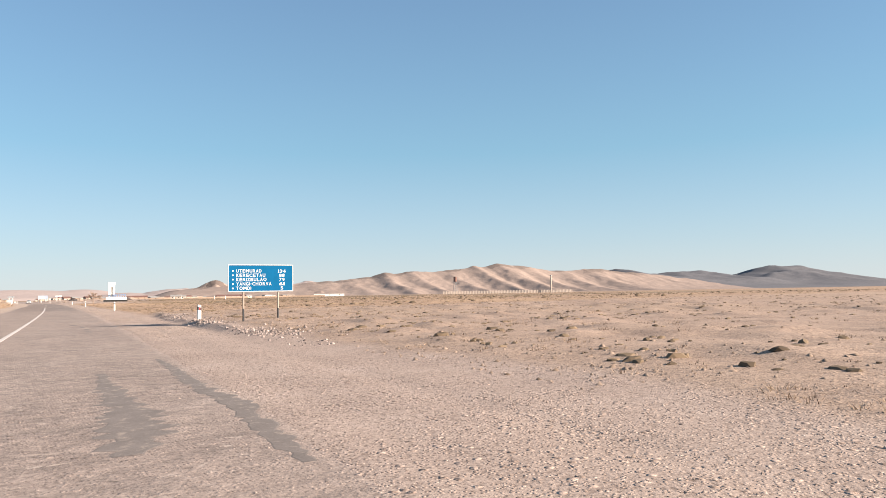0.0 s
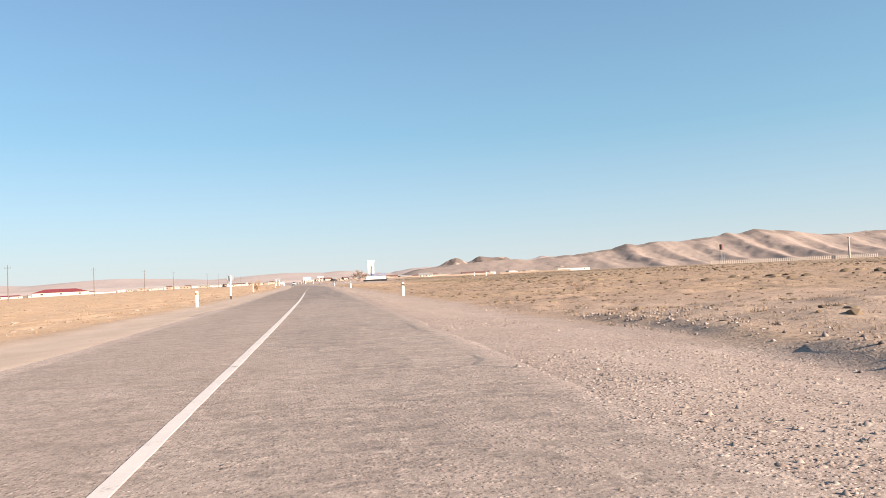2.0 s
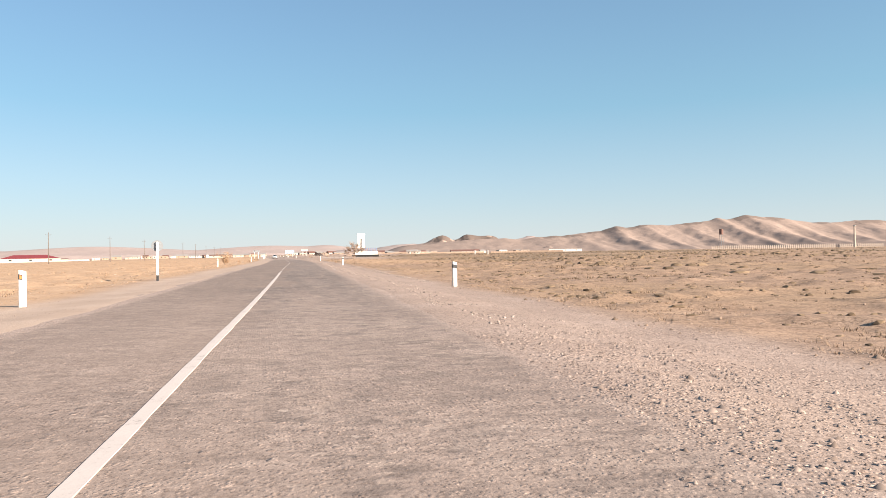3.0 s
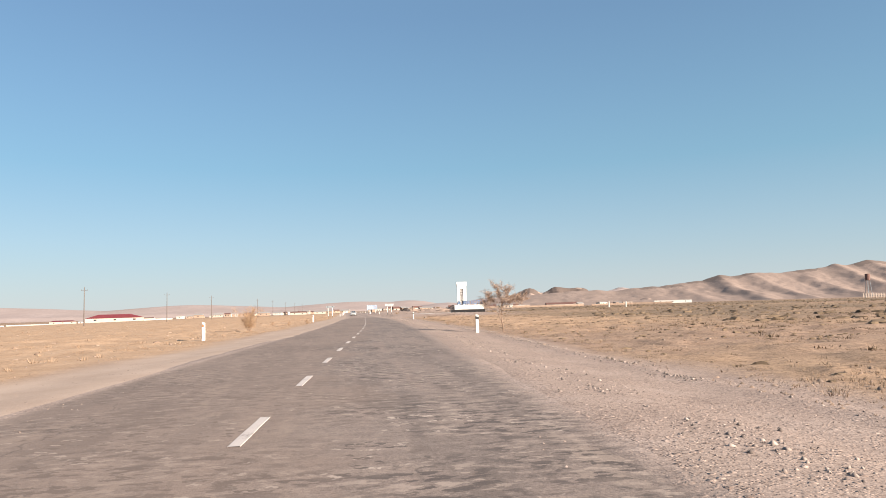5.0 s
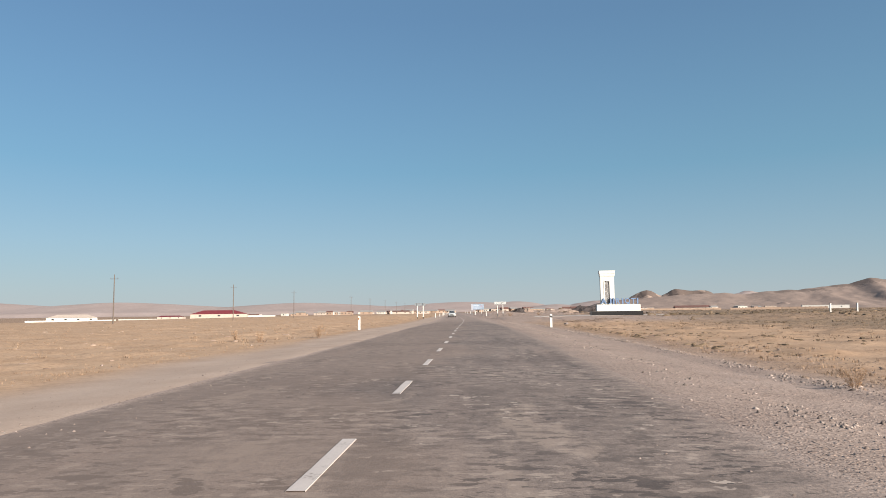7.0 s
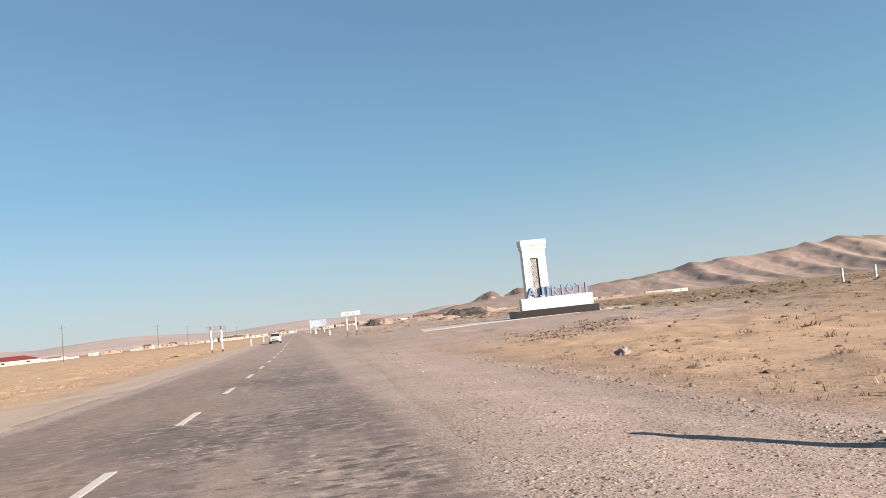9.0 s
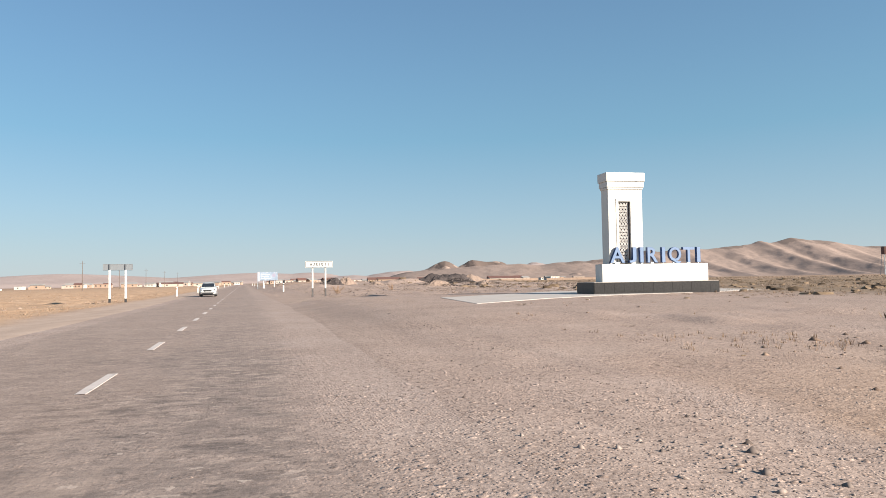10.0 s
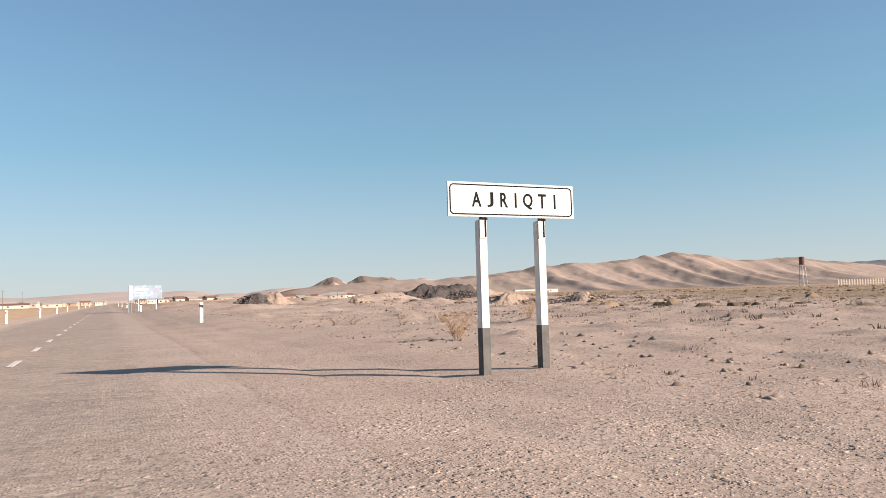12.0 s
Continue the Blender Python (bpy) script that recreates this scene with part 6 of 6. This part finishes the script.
def power_pole(x, y, h, rz=0):
    t = thing("power_pole", stand(x, y, rz), "tall thin power pole with a crossarm", "utility pole", "power poles")
    bm = bmesh.new()
    tube(bm, (0, 0, -0.5), (0, 0, h), 0.16, 0.09, 8)
    p = part("mast", bm, POLE_WOOD, t)
    bm = bmesh.new()
    box(bm, -0.9, 0.9, -0.05, 0.05, h - 0.9, h - 0.78)
    a = part("crossarm", bm, STEEL, t)
    for x_ in (-0.8, 0.0, 0.8):
        bm = bmesh.new()
        tube(bm, (x_, 0, h - 0.78 if x_ else h), (x_, 0, h - 0.5 if x_ else h + 0.25), 0.06, 0.04, 6)
        part("insulator", bm, POLE_WOOD, a)
    return t


pole = power_pole(-78, 185, 11)
for x, y in ((-70, 245), (-66, 310), (-56, 400), (-54, 468), (-52, 545), (-50, 622), (-48, 700), (-88, 126)):
    copy_thing(pole, stand(x, y, 0))


def billboard(x, y, w, h, z0, rz, label, faded):
    t = thing("billboard", stand(x, y, rz), label, "billboard")
    bm = bmesh.new()
    box(bm, -w / 2, w / 2, -0.06, 0.06, z0, z0 + h, 0.02)
    part("board", bm, plain("billboard_print", (0.2, 0.245, 0.31), 0.6, vary=0.25, scale=0.9, dirt=(0.33, 0.345, 0.37), dirt_at=0.5), t)
    bm = bmesh.new()
    for a in ((-w / 2 + 0.2, w * 0.05, z0 + h * 0.62, z0 + h * 0.78), (-w / 2 + 0.2, 0, z0 + h * 0.4, z0 + h * 0.5), (-w / 2 + 0.2, w * 0.1, z0 + h * 0.2, z0 + h * 0.3)):
        box(bm, a[0], a[1], -0.068, -0.062, a[2], a[3])
    part("writing", bm, plain("billboard_ink", faded, 0.5), t, "faded unreadable lines of print")
    bm = bmesh.new()
    bmesh.ops.create_cone(bm, cap_ends=True, segments=24, radius1=h * 0.22, radius2=h * 0.22, depth=0.008, matrix=pose(w * 0.28, -0.066, z0 + h * 0.6, 90, 0, 0))
    part("emblem", bm, plain("emblem_ink", (0.24, 0.23, 0.29), 0.5), t, "round faded emblem")
    for k in (-0.3, 0.3):
        bm = bmesh.new()
        tube(bm, (k * w, 0.15, -0.3), (k * w, 0.15, z0 + h - 0.1), 0.1, 0.09, 10)
        part("sign_post", bm, POST_WHITE, t)
    return t


billboard(7.9, 280.0, 4.1, 2.0, 1.75, 4, "large pale blue and white roadside billboard", (0.35, 0.4, 0.5))
bb = thing("notice_board", stand(5.5, 277.0, 72), "dark narrow board on edge beside the billboard", "board")
bm = bmesh.new()
box(bm, -0.9, 0.9, -0.05, 0.05, 1.7, 3.9, 0.02)
part("board", bm, plain("notice_print", (0.3, 0.3, 0.33), 0.6), bb)
for k in (-0.6, 0.6):
    bm = bmesh.new()
    tube(bm, (k, 0.1, -0.3), (k, 0.1, 3.8), 0.07, 0.06, 8)
    part("sign_post", bm, STEEL, bb)

# pair of white posts out on the plain
for x, y in ((69.2, 160.0), (74.2, 160.0)):
    bm = bmesh.new()
    box(bm, -0.12, 0.12, -0.12, 0.12, -0.3, 1.6, 0.02)
    box(bm, -0.15, 0.15, -0.15, 0.15, 1.6, 1.7, 0.02)
    ob = part("marker_pillar", bm, POST_WHITE)
    ob.matrix_basis = stand(x, y, 10, 2)
    tagged(ob, "white concrete pillar standing on the plain", "pillar", "plain pillars")

# long fence at the foot of the hills
fence = thing("fence", pose(0, 0, 0), "long pale post fence at the foot of the hills", "fence")
fm = bmesh.new()
box(fm, -0.35, 0.35, -0.12, 0.12, -1.0, 3.0, 0.03)
fmesh = bpy.data.meshes.new("fence_post")
fm.to_mesh(fmesh)
fm.free()
fmesh.materials.append(WALL_CREAM)
for k in range(86):
    f = k / 85
    x, y = 346 + (480 - 346) * f, 400 - 35 * f
    ob = new("fence_post", fmesh)
    ob.parent = fence
    ob.matrix_basis = pose(x, y, gz(x, y), 0, 0, -18)
bm = bmesh.new()
for z in (0.8, 1.9):
    tube(bm, (346, 400, z + gz(346, 400)), (480, 365, z + gz(480, 365)), 0.09, 0.09, 5)
part("rail", bm, WALL_CREAM, fence)
tw = thing("mast", stand(453, 366, 0), "tall pale concrete mast beside the fence", "mast")
bm = bmesh.new()
tube(bm, (0, 0, -0.5), (0, 0, 17), 0.9, 0.6, 10)
part("shaft", bm, WALL_CREAM, tw)
bm = bmesh.new()
tube(bm, (0, 0, 17), (0, 0, 17.6), 1.0, 1.0, 10)
part("collar", bm, STEEL, tw)
wt = thing("water_tower", stand(400, 460, 0) @ Matrix.Scale(1.12, 4), "small dark water tank on a thin lattice stand", "tower")
bm = bmesh.new()
tube(bm, (0, 0, 12), (0, 0, 16.5), 1.6, 1.6, 12)
part("tank", bm, ROOF_BROWN, wt)
for a, b in ((-1, -1), (1, -1), (1, 1), (-1, 1)):
    bm = bmesh.new()
    tube(bm, (a * 1.6, b * 1.6, -0.5), (a * 0.9, b * 0.9, 12.2), 0.16, 0.12, 6)
    part("leg", bm, STEEL, wt)


# ---------------------------------------------------------------- the white saloon car
def saloon(m):
    t = thing("car", m, "white compact saloon car in the oncoming lane", "car")
    W = 0.84
    # lower body: stations along the car, nose at -y
    st = [(-2.12, 0.6, 0.42, 0.62), (-2.05, 0.74, 0.3, 0.74), (-1.8, 0.8, 0.22, 0.82), (-1.2, W, 0.2, 0.93), (-0.85, W, 0.2, 0.98), (0.2, W, 0.2, 0.99),
          (1.2, W, 0.2, 1.0), (1.75, 0.82, 0.24, 1.02), (2.05, 0.76, 0.32, 1.0), (2.14, 0.66, 0.45, 0.86)]
    bm = bmesh.new()
    rings = []
    for y, w, lo, hi in st:
        sec = [(-w * 0.9, lo), (-w, lo + 0.12), (-w * 1.0, (lo + hi) / 2), (-w * 0.97, hi - 0.1), (-w * 0.84, hi - 0.01), (-w * 0.4, hi + 0.025), (0, hi + 0.03)]
        sec = sec + [(-x, z) for x, z in sec[-2::-1]]
        rings.append([bm.verts.new((x, y, z)) for x, z in sec])
    n = len(rings[0])
    for a, b in zip(rings, rings[1:]):
        for k in range(n):
            bm.faces.new((a[k], a[(k + 1) % n], b[(k + 1) % n], b[k]))
    bm.faces.new(rings[0])
    bm.faces.new(rings[-1][::-1])
    body = part("body", bm, CAR_WHITE, t, "", True)
    # cabin
    bm = bmesh.new()
    cab = [(-0.95, 0.74, 0.97, 0.97), (-0.25, 0.72, 0.97, 1.44), (0.1, 0.72, 0.97, 1.49), (0.75, 0.72, 0.97, 1.48), (1.15, 0.72, 0.97, 1.4), (1.62, 0.72, 0.98, 1.02)]
    rings = []
    for y, w, lo, hi in cab:
        k = (hi - lo) / 0.52
        tw_ = w - 0.17 * k
        rings.append([bm.verts.new(v) for v in ((-w, y, lo), (-tw_, y, hi - 0.03 * k), (-tw_ * 0.6, y, hi + 0.01 * k), (tw_ * 0.6, y, hi + 0.01 * k), (tw_, y, hi - 0.03 * k), (w, y, lo))])
    for a, b in zip(rings, rings[1:]):
        for k in range(5):
            bm.faces.new((a[k], a[k + 1], b[k + 1], b[k]))
    part("cabin", bm, CAR_WHITE, t, "", False)
    bm = bmesh.new()
    v = [bm.verts.new(p_) for p_ in ((-0.66, -0.87, 1.02), (0.66, -0.87, 1.02), (0.545, -0.31, 1.405), (-0.545, -0.31, 1.405))]
    for q in v:
        q.co += Vector((0, -0.02, 0.015))
    bm.faces.new(v)
    r2 = bmesh.ops.extrude_face_region(bm, geom=list(bm.faces))
    for g in r2["geom"]:
        if isinstance(g, bmesh.types.BMVert):
            g.co += Vector((0, 0.01, -0.012))
    part("windscreen", bm, CAR_GLASS, t, "dark windscreen")
    for s in (-1, 1):
        bm = bmesh.new()
        side = [(-0.72, 1.03), (1.32, 1.05), (1.0, 1.36), (0.1, 1.42), (-0.2, 1.39)]
        for y, z in side:
            k = (z - 0.97) / 0.52
            bm.verts.new((s * (0.735 - 0.17 * k), y, z))
        bm.verts.ensure_lookup_table()
        bm.faces.new(list(bm.verts))
        g = bmesh.ops.extrude_face_region(bm, geom=list(bm.faces))["geom"]
        for q in g:
            if isinstance(q, bmesh.types.BMVert):
                q.co.x -= s * 0.02
        part("side_window", bm, CAR_GLASS, t, "dark side windows")
        bm = bmesh.new()
        prism(bm, [(s * 0.48, 0.62), (s * 0.7, 0.62), (s * 0.79, 0.8), (s * 0.66, 0.8)], -2.09, -1.8)
        part("headlight", bm, LAMP_GLASS, t, "clear headlight")
        bm = bmesh.new()
        box(bm, s * 0.9 - 0.07, s * 0.9 + 0.07, -0.72, -0.6, 1.0, 1.12, 0.025)
        part("wing_mirror", bm, CAR_WHITE, t)
        bm = bmesh.new()
        box(bm, s * 0.58 - 0.09, s * 0.58 + 0.09, -2.125, -2.05, 0.4, 0.48, 0.015)
        part("fog_lamp", bm, LAMP_GLASS, t)
        for y in (-1.32, 1.3):
            bm = bmesh.new()
            bmesh.ops.create_cone(bm, cap_ends=True, segments=28, radius1=0.3, radius2=0.3, depth=0.2, matrix=pose(s * 0.75, y, 0.3, 0, 90, 0))
            bmesh.ops.bevel(bm, geom=[e for e in bm.edges if len(e.link_faces) == 2 and any(len(f.verts) > 4 for f in e.link_faces)], offset=0.03, segments=2, affect="EDGES")
            wh = part("wheel", bm, TYRE, t, "black tyre")
            bm = bmesh.new()
            bmesh.ops.create_cone(bm, cap_ends=True, segments=24, radius1=0.19, radius2=0.17, depth=0.03, matrix=pose(s * 0.85, y, 0.3, 0, 90 * s, 0))
            part("rim", bm, RIM, wh, "silver rim")
    bm = bmesh.new()
    prism(bm, [(-0.34, 0.56), (0.34, 0.56), (0.44, 0.72), (-0.44, 0.72)], -2.14, -2.0)
    part("grille", bm, CAR_BLACK, t, "black upper grille")
    bm = bmesh.new()
    prism(bm, [(-0.6, 0.27), (0.6, 0.27), (0.48, 0.45), (-0.48, 0.45)], -2.15, -2.0)
    part("air_intake", bm, CAR_BLACK, t, "black lower intake")
    bm = bmesh.new()
    box(bm, -0.26, 0.26, -2.165, -2.13, 0.46, 0.555, 0.006)
    part("plate", bm, SIGN_WHITE, t, "plain white plate")
    bm = bmesh.new()
    box(bm, -0.74, 0.74, -1.95, 1.95, 0.16, 0.26, 0.02)
    part("underbody", bm, CAR_BLACK, t)
    return t


saloon(pose(-1.5, 192.0, 0.03, 0, 0, 0))
